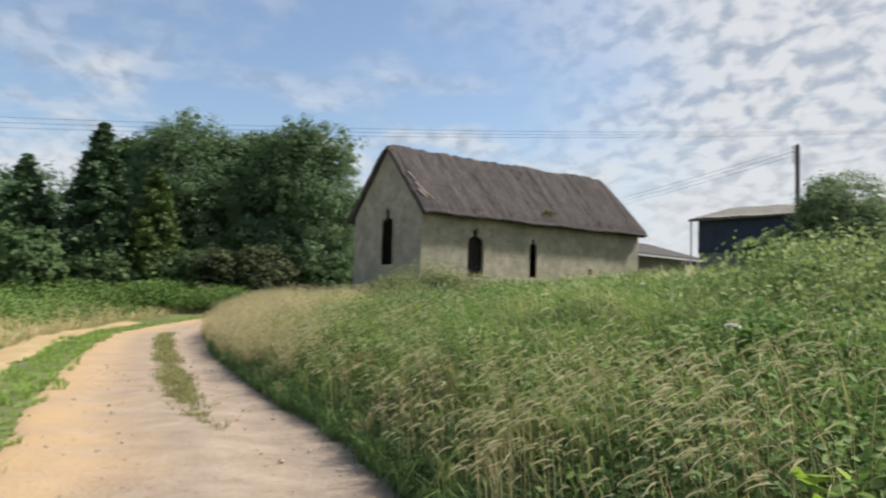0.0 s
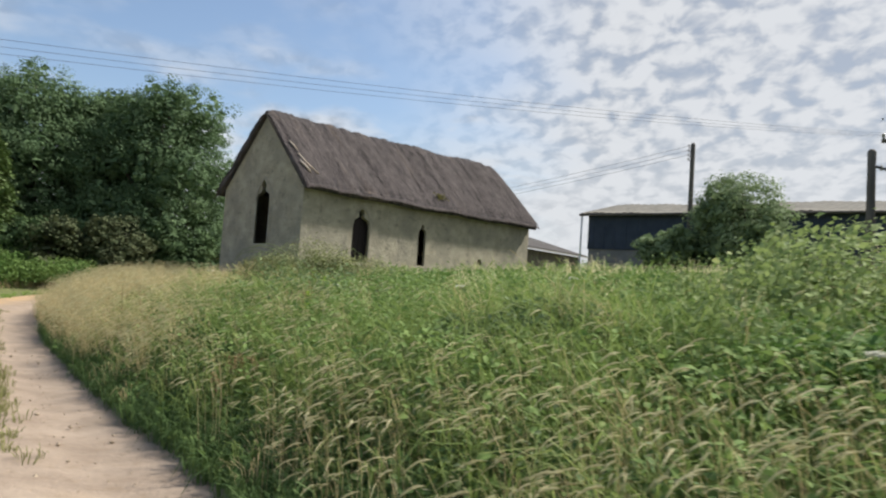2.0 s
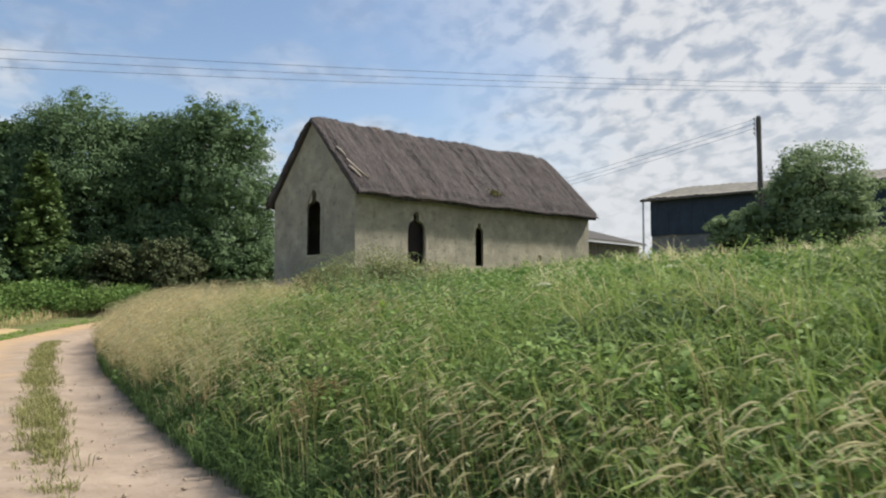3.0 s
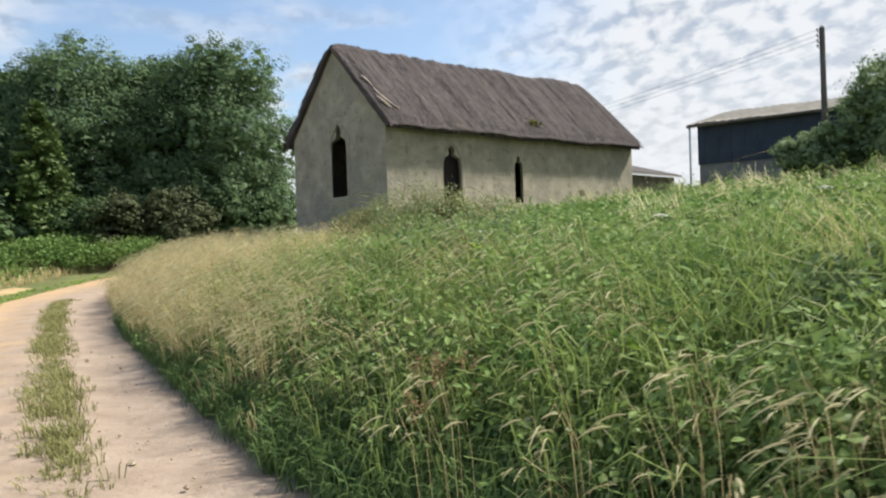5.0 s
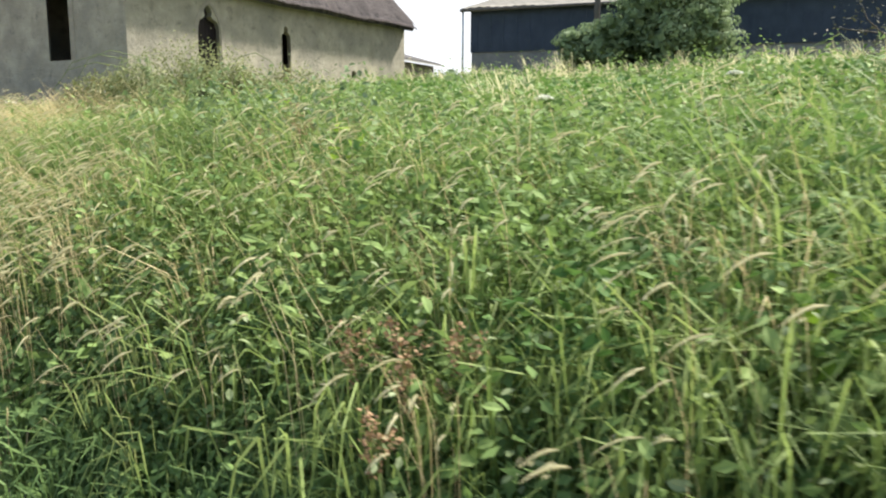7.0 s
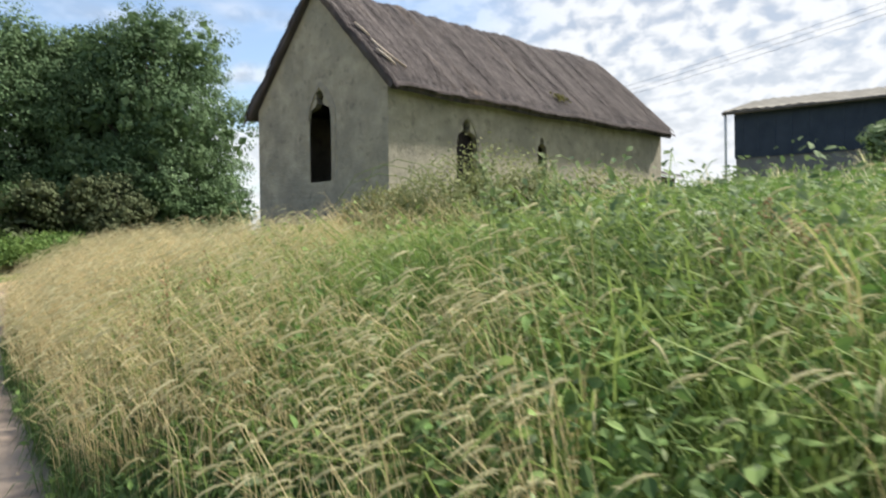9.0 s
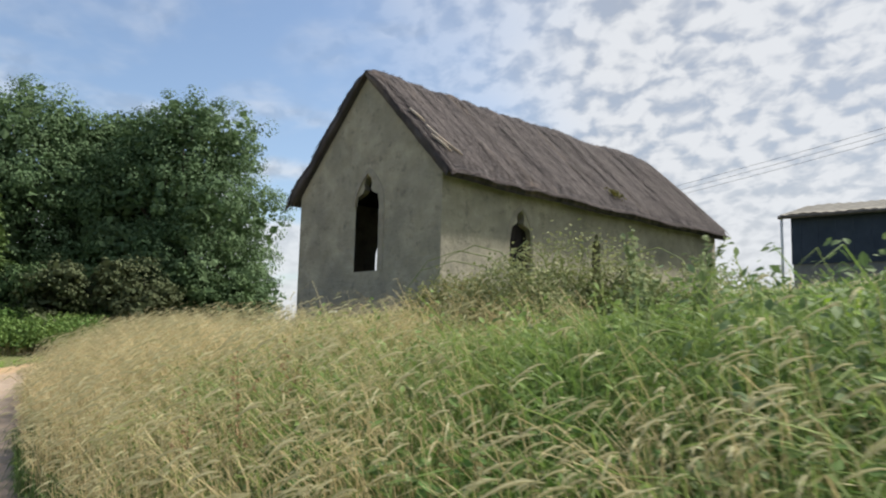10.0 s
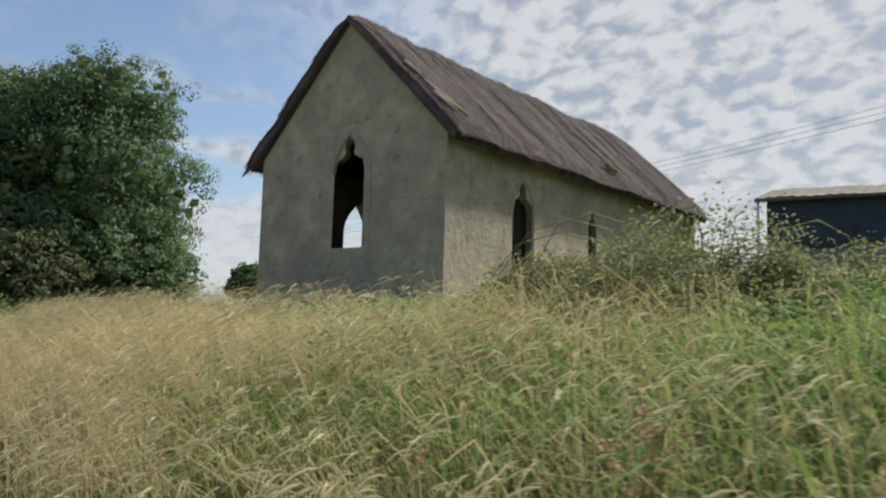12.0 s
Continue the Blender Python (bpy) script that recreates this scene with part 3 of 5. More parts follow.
meadow("left_meadow_green", "green meadow grass before the hedge", along(8000, -26, -TRACK_WIDTH - 1.9, -13, 44),
       lambda x, y, s: s < -TRACK_WIDTH - 2.0 - 0.5 * patchy(x, y), 0.2, 0.5, 0.02, 0.05, M["short"], per=4, radius=0.5)


def spikelets(pos, way, length, width):
    """Thin seed husks lying along the plume."""
    n = len(pos)
    way = way / np.linalg.norm(way, axis=1)[:, None]
    acr = np.cross(way, rng.normal(size=(n, 3)))
    acr /= np.linalg.norm(acr, axis=1)[:, None] + 1e-6
    a, b = way * length[:, None] / 2, acr * width[:, None] / 2
    V = np.stack([pos - a, pos + b, pos + a, pos - b], 1).reshape(-1, 3)
    k = (np.arange(n) * 4)[:, None]
    return V, np.concatenate([k + np.array([[0, 1, 2]]), k + np.array([[0, 2, 3]])])


def seed_grass():
    """Flowering grass in tufts: thin bent stalks with drooping plumes, swept one way."""
    x, y = along(14500, -0.05, 5.5, -1, 30)
    s = beside(x, y)
    clump = sum(np.exp(-((x - cx) ** 2 + (y - cy) ** 2) / 0.16) for cx, cy in [(-0.3, 6.2), (0.45, 4.7), (0.95, 5.4), (-0.2, 7.6), (1.35, 3.4), (0.6, 6.6), (1.8, 4.4), (-2.1, 12.4), (-2.9, 14.3), (-1.6, 13.6), (-3.7, 16.2), (-2.4, 15.6), (-4.6, 18.6)])
    k = (rnd(x) < np.clip(0.55 * clump * np.where(y < 9, 0.8, 1.0) + 0.035 + 0.05 * (patchy(x + 1, y + 5) > 0.78) + 1.0 * np.clip(dryness(x, y, s) - 0.06, 0, 1), 0, 1) * np.clip((4.4 - s) / 2, 0, 1)) & ~in_house(x, y)
    crest = np.array([(-3.2, 15.6), (-3.05, 15.8), (-3.38, 15.45), (-2.85, 16.0)])
    x, y = np.concatenate([x[k], crest[:, 0]]), np.concatenate([y[k], crest[:, 1]])
    m = len(x)
    per = 5
    hue, tall = np.clip(rng.normal(0.5, 0.3, m), 0, 1), rng.uniform(0.78, 1.12, m)
    tall[-len(crest):] = 1.55
    sweep, bow = WIND + rng.normal(0, 0.55, m), rng.uniform(0.15, 0.75, m)
    x, y, hue, tall, sweep, bow = (np.repeat(q, per) for q in (x, y, hue, tall, sweep, bow))
    n = len(x)
    x, y = x + rng.normal(0, 0.055, n), y + rng.normal(0, 0.055, n)
    s = beside(x, y)
    h = rng.uniform(0.58, 1.02, n) * tall * np.clip(1.08 - 0.06 * s, 0.7, 1.0)
    turn = sweep + rng.normal(0, 0.45, n)
    lean = bow * rng.uniform(0.4, 1.3, n) * np.clip(0.5 + 0.6 * s, 0.45, 1.0)
    V, T = blades(x, y, land(x, y), h, np.full(n, 0.0024), lean, turn, 0.04 + 0.22 * bow)
    tip = V.reshape(-1, 7, 3)[:, 6]
    long = rng.uniform(0.05, 0.13, n)

    def arch(f):
        return tip + np.stack([np.cos(turn) * long * f, np.sin(turn) * long * f, 0.015 - (0.3 + 0.55 * bow) * long * f * f], 1)

    def ribbon(acr, wide):
        """A plume as a tapered curved ribbon."""
        rows = []
        for f, q in zip((-0.05, 0.22, 0.48, 0.75, 1.0), (0.25, 1.0, 0.9, 0.6, 0.06)):
            rows += [arch(f) - acr * (wide * q)[:, None], arch(f) + acr * (wide * q)[:, None]]
        k = (np.arange(n) * 10)[:, None]
        return np.stack(rows, 1).reshape(-1, 3), np.concatenate([k + np.array([[2 * r, 2 * r + 1, 2 * r + 3]]) for r in range(4)] + [k + np.array([[2 * r, 2 * r + 3, 2 * r + 2]]) for r in range(4)])

    flat = np.stack([-np.sin(turn), np.cos(turn), rng.uniform(-0.4, 0.4, n)], 1)
    upright = np.stack([np.cos(turn) * 0.5, np.sin(turn) * 0.5, 0 * turn + 0.86], 1)
    wide = rng.uniform(0.0022, 0.0055, n)
    bits = [ribbon(flat, wide), ribbon(upright, wide)]
    for j in range(3):
        f = rng.uniform(0.0, 0.95, n)
        p = tip + np.stack([np.cos(turn) * long * f, np.sin(turn) * long * f, 0.015 - (0.3 + 0.55 * bow) * long * f * f], 1) + rng.normal(0, 0.007, (n, 3))
        way = np.stack([np.cos(turn), np.sin(turn), 0.1 - 0.9 * f], 1)
        bits.append(spikelets(p, way + rng.normal(0, 0.3, (n, 3)), rng.uniform(0.02, 0.035, n), rng.uniform(0.003, 0.006, n)))
    tagged(new("grass_stalks", tint(fast_mesh("grass_stalks", V, T, M["dry"]), hue, 7)), "thin bent stalks of flowering grass", "grass", kind="stuff")
    v, t = merge(*bits)
    tagged(new("grass_plumes", tint(fast_mesh("grass_plumes", v, t, M["seed"]), np.concatenate([np.repeat(hue, 10), np.repeat(hue, 10)] + [np.repeat(hue, 4)] * 3), 1)), "pale drooping seed plumes of flowering grass", "grass", kind="stuff")


seed_grass()


def weeds(name, label, n, box_, keep, h_lo, h_hi, size, mat, per=9):
    """Upright weeds: leaf pairs up a bent stem, wide below and small at the top."""
    x, y = scatter(n, *box_)
    s = beside(x, y)
    k = keep(x, y, s) & ~in_house(x, y, 0.1)
    x, y = x[k], y[k]
    m = len(x)
    h, bend, hue = rng.uniform(h_lo, h_hi, m), rng.normal(-0.12, 0.10, (2, m)), np.clip(rng.normal(0.5, 0.28, m), 0, 1)
    z0, first = land(x, y), rng.uniform(0, 6.28, m)
    bits = []
    for j in range(per):
        f = 0.25 + 0.75 * (j + 1) / per
        a = first + (j // 2) * 1.57 + (j % 2) * math.pi + rng.normal(0, 0.25, m)
        r = (0.4 + 1.1 * (1 - f)) * size * 1.5
        p = np.stack([x + np.cos(a) * r + bend[0] * f * f * h, y + np.sin(a) * r + bend[1] * f * f * h, z0 + h * f + rng.normal(0, 0.02, m)], 1)
        face = np.stack([np.cos(a) * 0.55, np.sin(a) * 0.55, 0 * a + 0.9], 1)
        bits.append(broad_leaves(p, rng.uniform(0.6, 1.2, m) * size * (1.35 - 0.8 * f), face, 0.35, 2.0))
    v, t = merge(*bits)
    return tagged(new(name, tint(fast_mesh(name, v, t, mat), np.tile(hue, per), 7)), label, "weeds", kind="stuff")


weeds("nettles", "green nettles among the grass", 6500, (-3, 8, -1, 22), lambda x, y, s: (s > 0.5) & (patchy(x + 4, y) > 0.45) & (rnd(x) < np.where(y < 8, 0.9, 0.35)), 0.45, 0.85, 0.05, M["weed"])
weeds("nettle_patch", "tall dark green nettles standing on the bank", 420, (-1.6, 1.2, 12.9, 16.2), lambda x, y, s: rnd(x) < np.exp(-((x + 0.25) ** 2 + (y - 14.4) ** 2) / 0.9), 0.7, 1.05, 0.055, M["bramble"], 12)
weeds("far_weeds", "leafy weeds of the upper field", 4000, (-6, 22, 12, 36), lambda x, y, s: (s > 3) & (patchy(x, y + 2) > 0.5), 0.3, 0.62, 0.09, M["weed"], 7)
weeds("broad_weeds", "broad-leaved weeds standing in the grass", 3000, (-3, 6, 1, 18), lambda x, y, s: (s > 0.7) & (s < 5.5) & (patchy(x + 2, y + 9) > 0.42) & (rnd(x) > 1.2 * dryness(x, y, s)), 0.4, 0.8, 0.06, M["weed"], 8)
weeds("pale_herbs", "pale grey-green herbs in the grass", 5200, (-3, 6, 0, 19), lambda x, y, s: (s > 0.3) & (s < 5.5) & (rnd(x) > 0.5), 0.4, 0.8, 0.03, M["pale"], 7)


def hedge_foot():
    """Nettles and long grass at the foot of the hedge beyond the track."""
    x, y = along(5000, -15, -TRACK_WIDTH - 2.5, 30, 48)
    s = beside(x, y)
    k = rnd(x) < np.clip((-s - 5) / 4, 0.05, 1)
    x, y = x[k], y[k]
    n = len(x)
    h, z0 = rng.uniform(0.5, 1.1, n), land(x, y)
    bits = []
    for j in range(6):
        a = rng.uniform(0, 6.28, n)
        bits.append(leaves(np.stack([x + 0.15 * np.cos(a), y + 0.15 * np.sin(a), z0 + h * (j + 1) / 6], 1), rng.uniform(0.06, 0.13, n), 0.8, 1.8))
    v, t = merge(*bits)
    tagged(new("hedge_nettles", fast_mesh("hedge_nettles", v, t, M["weed"])), "green nettles along the foot of the hedge", "weeds", kind="stuff")


hedge_foot()


def hedge_nettles():
    """A band of tall nettles and young growth in front of the shrubs."""
    n = 3600
    x = rng.uniform(-22, -7.5, n)
    y = 44.1 + 0.1 * (x + 13) + rng.normal(0, 0.9, n)
    k = beside(x, y) < -TRACK_WIDTH - 0.3
    x, y = x[k], y[k]
    n = len(x)
    h, z0 = rng.uniform(0.7, 1.5, n) * (0.7 + 0.4 * patchy(x, y)), land(x, y)
    bits = []
    for j in range(9):
        a, f = rng.uniform(0, 6.28, n), 0.35 + 0.65 * (j + 1) / 9
        bits.append(leaves(np.stack([x + 0.16 * np.cos(a), y + 0.16 * np.sin(a), z0 + h * f], 1), rng.uniform(0.06, 0.12, n), 0.8, 1.8))
    v, t = merge(*bits)
    tagged(new("nettle_band", fast_mesh("nettle_band", v, t, M["weed"])), "tall green nettles in front of the shrubs", "weeds", kind="stuff")


hedge_nettles()


def undergrowth():
    """Leaves of vetch, docks and other herbs filling the bank between the blades."""
    bits = []
    for n, s0, s1, y0, y1, size in ((95000, -0.15, 3.5, -2.5, 21, 0.028), (50000, 3.2, 9, -2.5, 24, 0.046)):
        x, y = along(n, s0, s1, y0, y1)
        s = beside(x, y)
        k = (rnd(x) < np.clip((s - 0.1) / 1.1, 0.08, 1)) & (rnd(x) > 1.2 * dryness(x, y, s)) & (rnd(x) < 0.35 + 0.75 * patchy(1.3 * x, 1.3 * y + 4))
        x, y, s = x[k], y[k], s[k]
        z = land(x, y) + rng.uniform(0.02, 1, len(x)) ** 0.6 * 0.60 * np.clip(0.55 + s * 0.45, 0.45, 1.0)
        bits.append(leaves(np.stack([x - 0.1 * rnd(x), y, z], 1), rng.uniform(0.4, 1.6, len(x)) * size, 0.7, 1.9))
    v, t = merge(*bits)
    tagged(new("undergrowth", fast_mesh("undergrowth", v, t, M["weed"])), "mixed green herbs and vetch in the long grass", "weeds", kind="stuff")


undergrowth()


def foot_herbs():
    """Dense low herbs where the bank meets the track, their green darkened for shade."""
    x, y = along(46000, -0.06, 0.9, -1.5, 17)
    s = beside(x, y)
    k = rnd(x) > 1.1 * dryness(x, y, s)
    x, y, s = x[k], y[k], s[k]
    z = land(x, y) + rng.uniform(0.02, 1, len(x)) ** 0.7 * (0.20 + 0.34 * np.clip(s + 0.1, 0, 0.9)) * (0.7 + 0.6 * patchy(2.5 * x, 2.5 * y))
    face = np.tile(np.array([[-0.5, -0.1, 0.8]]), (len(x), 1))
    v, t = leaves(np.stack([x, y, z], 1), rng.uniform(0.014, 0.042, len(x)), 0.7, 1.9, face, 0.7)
    tagged(new("foot_herbs", fast_mesh("foot_herbs", v, t, M["foot"])), "dense green herbs at the foot of the bank, coloured darker for shade", "weeds", kind="stuff")


foot_herbs()


def bramble_carpet():
    """Low sprawling brambles and nettles over the bank: sprays of broad leaves on a lumpy surface."""
    x, y = along(9500, 0.9, 6.5, -1.5, 10.5)
    s = beside(x, y)
    lump = patchy(1.9 * x + 2, 1.9 * y + 1)
    k = (rnd(x) < np.clip((s - 1.5) / 1.2 + 0.35 * np.exp(-((y - 7.8) / 1.6) ** 2), 0, 1) * np.clip((9.8 - y) / 1.5, 0, 1)) & (lump > 0.22)
    x, y, lump = x[k], y[k], lump[k]
    m = len(x)
    top = land(x, y) + (0.38 + 0.34 * lump + 0.10 * patchy(5 * x, 5 * y)) * rng.uniform(0.72, 1.05, m)
    hue = np.clip(rng.normal(0.5, 0.3, m), 0, 1)
    spray, bits = 7, []
    way = rng.uniform(0, 6.28, m)
    for j in range(spray):
        f = j / (spray - 1) - 0.3
        a = way + rng.normal(0, 0.7, m)
        p = np.stack([x + np.cos(way) * 0.22 * f + np.cos(a) * 0.04, y + np.sin(way) * 0.22 * f + np.sin(a) * 0.04, top - 0.10 * f * f - rng.uniform(0, 0.07, m)], 1)
        face = np.stack([np.cos(way) * 0.3 * f, np.sin(way) * 0.3 * f, 0 * a + 1.0], 1)
        bits.append(broad_leaves(p, rng.uniform(0.03, 0.062, m), face, 0.42, 1.4))
    v, t = merge(*bits)
    tagged(new("bramble_carpet", tint(fast_mesh("bramble_carpet", v, t, M["weed"]), np.tile(hue, spray), 7)), "sprawling green brambles and nettles over the bank", "weeds", kind="stuff")


bramble_carpet()


def dock(x, y, h, n=14):
    g = float(land([x], [y])[0])
    ob = thing("dock_plant", pose(x, y, g), "bright yellow-green broad-leaved plant in the grass", "plant", "bright dock plants")
    part("stem", tube(bmesh.new(), [(0, 0, -0.05), (0.02, 0, h * 0.6), (0, 0.02, h)], [0.012, 0.009, 0.004], 6), M["stem"], ob)
    a = rng.uniform(0, 6.28, n)
    p = np.stack([0.10 * np.cos(a), 0.10 * np.sin(a), rng.uniform(0.5, 1.0, n) * h], 1)
    v, t = leaves(p, rng.uniform(0.045, 0.075, n), 0.8, 2.0)
    part("foliage", fast_mesh("foliage", v, t, M["lime"]), M["lime"], ob)


for (x_, y_, h_) in [(1.25, 2.75, 0.72), (1.42, 2.95, 0.70), (1.1, 2.6, 0.66), (0.18, 9.0, 0.5), (0.3, 8.75, 0.42), (0.05, 9.3, 0.55), (-0.3, 12.6, 0.7), (-0.1, 15.3, 0.8)]:
    dock(x_, y_, h_)


def umbel(x, y, h, r):
    """A flat white flower head on a stem, of many small florets."""
    g = float(land([x], [y])[0])
    ob = thing("hogweed_flower", pose(x, y, g), "white flat-topped hogweed flower on a tall stem", "flower", "white hogweed flowers")
    bm = tube(bmesh.new(), [(0, 0, -0.05), (-0.02, 0, h * 0.6), (-0.05, 0, h - 0.05)], [0.008, 0.006, 0.004], 6)
    for k in range(9):
        a = 6.28 * k / 9
        tube(bm, [(-0.05, 0, h - 0.05), (-0.05 + r * 0.7 * math.cos(a), r * 0.7 * math.sin(a), h)], [0.003, 0.002], 4)
    part("stem", bm, M["stem"], ob)
    a, q = rng.uniform(0, 6.28, 260), np.sqrt(rng.random(260)) * r
    p = np.stack([-0.05 + q * np.cos(a), q * np.sin(a), h + 0.015 - 0.25 * q * q / r + rng.normal(0, 0.005, 260)], 1)
    v, t = leaves(p, np.full(260, 0.014), 0.5, 1.1)
    part("flower_head", fast_mesh("flower_head", v, t, M["flower"]), M["flower"], ob)


for (x_, y_, h_, r_) in [(0.1, 14.9, 0.62, 0.08), (1.9, 13.7, 0.62, 0.09), (-1.4, 20.2, 0.75, 0.09), (3.4, 13.0, 0.65, 0.07), (2.0, 5.2, 0.75, 0.05), (-2.6, 21.5, 0.7, 0.08)]:
    umbel(x_, y_, h_, r_)


def seed_stalk(x, y, h, rusty):
    """A tall thin weed: bent stem, side shoots and a crowded seed or leaf spike."""
    g = float(land([x], [y])[0])
    label = "rust-brown dock seed stalk above the grass" if rusty else "tall thin green weed stalk above the grass"
    ob = thing("seed_stalk", pose(x, y, g), label, "plant", "dock seed stalks" if rusty else "tall weed stalks")
    lean = rng.uniform(-0.12, -0.02)
    bm = tube(bmesh.new(), [(0, 0, -0.05), (lean * 0.3, 0.01, h * 0.55), (lean, 0.02, h)], [0.006, 0.005, 0.0025], 5)
    p = []
    for k in range(7):
        z0, a = h * rng.uniform(0.5, 0.85), rng.uniform(0, 6.28)
        e = Vector((lean * 0.6 + 0.09 * math.cos(a), 0.09 * math.sin(a), z0 + h * 0.16))
        b = Vector((lean * 0.5, 0.015, z0))
        tube(bm, [b, e], [0.003, 0.0015], 4)
        p += [tuple(b.lerp(e, f) + Vector(rng.normal(0, 0.008, 3))) for f in rng.uniform(0.3, 1.0, 14)]
    p += [(lean * f + rng.normal(0, 0.012), rng.normal(0, 0.012), h * f) for f in rng.uniform(0.6, 1.0, 60)]
    tagged(part("stem", bm, M["stem"], ob), kind="stuff")
    mat = M["rust"] if rusty else M["pale"]
    p = np.array(p)
    v, t = leaves(p, rng.uniform(0.010, 0.018, len(p)) * (1.0 if rusty else 1.5), 1.0, 1.4 if rusty else 2.4)
    tagged(part("seed_spike" if rusty else "foliage", fast_mesh("seed_spike", v, t, mat), mat, ob), kind="stuff")


for (x_, y_, h_, rusty_) in [(-3.2, 15.3, 1.15, True), (-2.95, 15.6, 1.05, True), (-3.5, 15.9, 0.95, True), (-0.42, 13.2, 0.75, True), (-0.3, 13.6, 0.82, True), (-0.6, 13.45, 0.7, True),
                             (-1.0, 10.0, 0.62, True), (-0.9, 10.15, 0.58, True), (-1.12, 9.85, 0.55, True), (-0.82, 9.95, 0.6, True), (-1.05, 10.25, 0.6, True),
                             (-1.17, 15.5, 1.2, False), (-1.0, 15.7, 1.0, False), (-0.8, 15.4, 1.1, False), (-0.5, 16.0, 1.0, False)]:
    seed_stalk(x_, y_, h_, rusty_)


def mound(name, label, cx, cy, rx, ry, top, n, size, mat, turn=0.0):
    """A tangled bramble: leaves on arching canes over a lumpy dome."""
    base = float(land([cx], [cy])[0])
    lumps = [(rng.uniform(-0.75, 0.75), rng.uniform(-0.7, 0.7), rng.uniform(0.35, 0.6), rng.uniform(0.7, 1.0)) for _ in range(9)] + [(0, 0, 0.7, 1.0)]
    pos = []
    for i, (lx, ly, r, hh) in enumerate(lumps):
        m = n // len(lumps)
        a, e = rng.uniform(0, 6.28, m), np.arcsin(rng.uniform(-0.1, 1, m))
        q = (1 + rng.normal(0, 0.06, m)) * rng.uniform(0.75, 1.0, m) ** 0.5
        fall = math.sqrt(max(0.15, 1 - 0.7 * (lx * lx + ly * ly)))
        X = (lx + r * q * np.cos(a) * np.cos(e)) * rx
        Y = (ly + r * q * np.sin(a) * np.cos(e)) * ry
        Z = (top - base) * hh * fall * np.sin(e) * q
        pos.append(np.stack([X * math.cos(turn) - Y * math.sin(turn), X * math.sin(turn) + Y * math.cos(turn), Z], 1))
    p = np.concatenate(pos)
    gz = land(p[:, 0] + cx, p[:, 1] + cy) - base
    p[:, 2] = np.maximum(p[:, 2], gz + rng.uniform(0, 0.3, len(p)))
    bush = thing(name, pose(cx, cy, base), label, "bush")
    face = p / np.array([rx, ry, top - base + 0.3])
    face = face / (np.linalg.norm(face, axis=1)[:, None] + 1e-6) + np.array([0, 0, 0.8])
    v, t = leaves(p, rng.uniform(0.6, 1.3, len(p)) * size, 0.8, 1.5, face, 0.9)
    part("foliage", tint(fast_mesh("foliage", v, t, mat), rng.random(len(p)), 4), mat, bush)
    bm = bmesh.new()
    for i in range(14):
        a, r = rng.uniform(0, 6.28), rng.uniform(0.3, 1.0)
        x1, y1 = rx * r * math.cos(a), ry * r * math.sin(a)
        hgt = (top - base) * rng.uniform(0.6, 0.92)
        g0, g1 = -0.1, float(land([cx + x1], [cy + y1])[0]) - base
        tube(bm, [(x1 * 0.2, y1 * 0.2, g0), (x1 * 0.35, y1 * 0.35, hgt * 0.7), (x1 * 0.55, y1 * 0.55, hgt * 0.95), (x1 * 0.75, y1 * 0.75, hgt), (x1 * 0.95, y1 * 0.95, hgt * 0.9), (x1 * 1.1, y1 * 1.1, max(g1, hgt * 0.6))], [0.007, 0.006, 0.006, 0.005, 0.004, 0.002], 4)
    tagged(part("cane_tangle", bm, M["stem"], bush), kind="stuff")
    return bush


mound("bramble_bush", "dense bramble bush with pale leaf undersides on the bank", -0.3, 19.15, 1.8, 0.85, 2.62, 54000, 0.027, M["briar"], -0.5)
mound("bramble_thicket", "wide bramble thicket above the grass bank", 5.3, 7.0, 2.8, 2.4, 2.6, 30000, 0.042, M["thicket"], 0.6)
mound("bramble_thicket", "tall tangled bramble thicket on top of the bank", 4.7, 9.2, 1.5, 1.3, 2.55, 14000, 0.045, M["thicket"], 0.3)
mound("bramble_patch", "low sprawling brambles with pale leaves in the grass", 1.7, 8.7, 1.0, 1.1, 1.62, 10000, 0.038, M["bramble"], 0.3)
mound("bramble_patch", "low sprawling brambles with large pale leaves in the grass", 0.45, 8.0, 0.8, 1.0, 1.38, 6500, 0.036, M["weed"], 0.3)


# ---- thatched building ----
house = thing("thatched_chapel", pose(HOUSE[0], HOUSE[1], 0, 0, 0, HOUSE_YAW), "old rendered chapel with dark weathered thatch and lancet openings", "house")
W, LEN, THICK, FOOT = HOUSE_W, HOUSE_L, 0.20, 1.2
EAVE, RIDGE = 4.55, 6.98


def lancet(cu, half, z0, zs, zt, neck):
    """A worn pointed opening with a narrow cusped head."""
    return [(cu - half, z0), (cu + half, z0), (cu + half * 1.02, (z0 + zs) / 2), (cu + half, zs), (cu + half * 0.86, zs + (zt - zs) * 0.28), (cu + neck * 1.1, zs + (zt - zs) * 0.42),
            (cu + neck * 0.8, zs + (zt - zs) * 0.52), (cu + neck, zs + (zt - zs) * 0.70), (cu + neck * 0.7, zs + (zt - zs) * 0.9), (cu, zt),
            (cu - neck * 0.7, zs + (zt - zs) * 0.9), (cu - neck, zs + (zt - zs) * 0.72), (cu - neck * 0.8, zs + (zt - zs) * 0.52), (cu - neck * 1.2, zs + (zt - zs) * 0.40),
            (cu - half * 0.9, zs + (zt - zs) * 0.25), (cu - half, zs)]


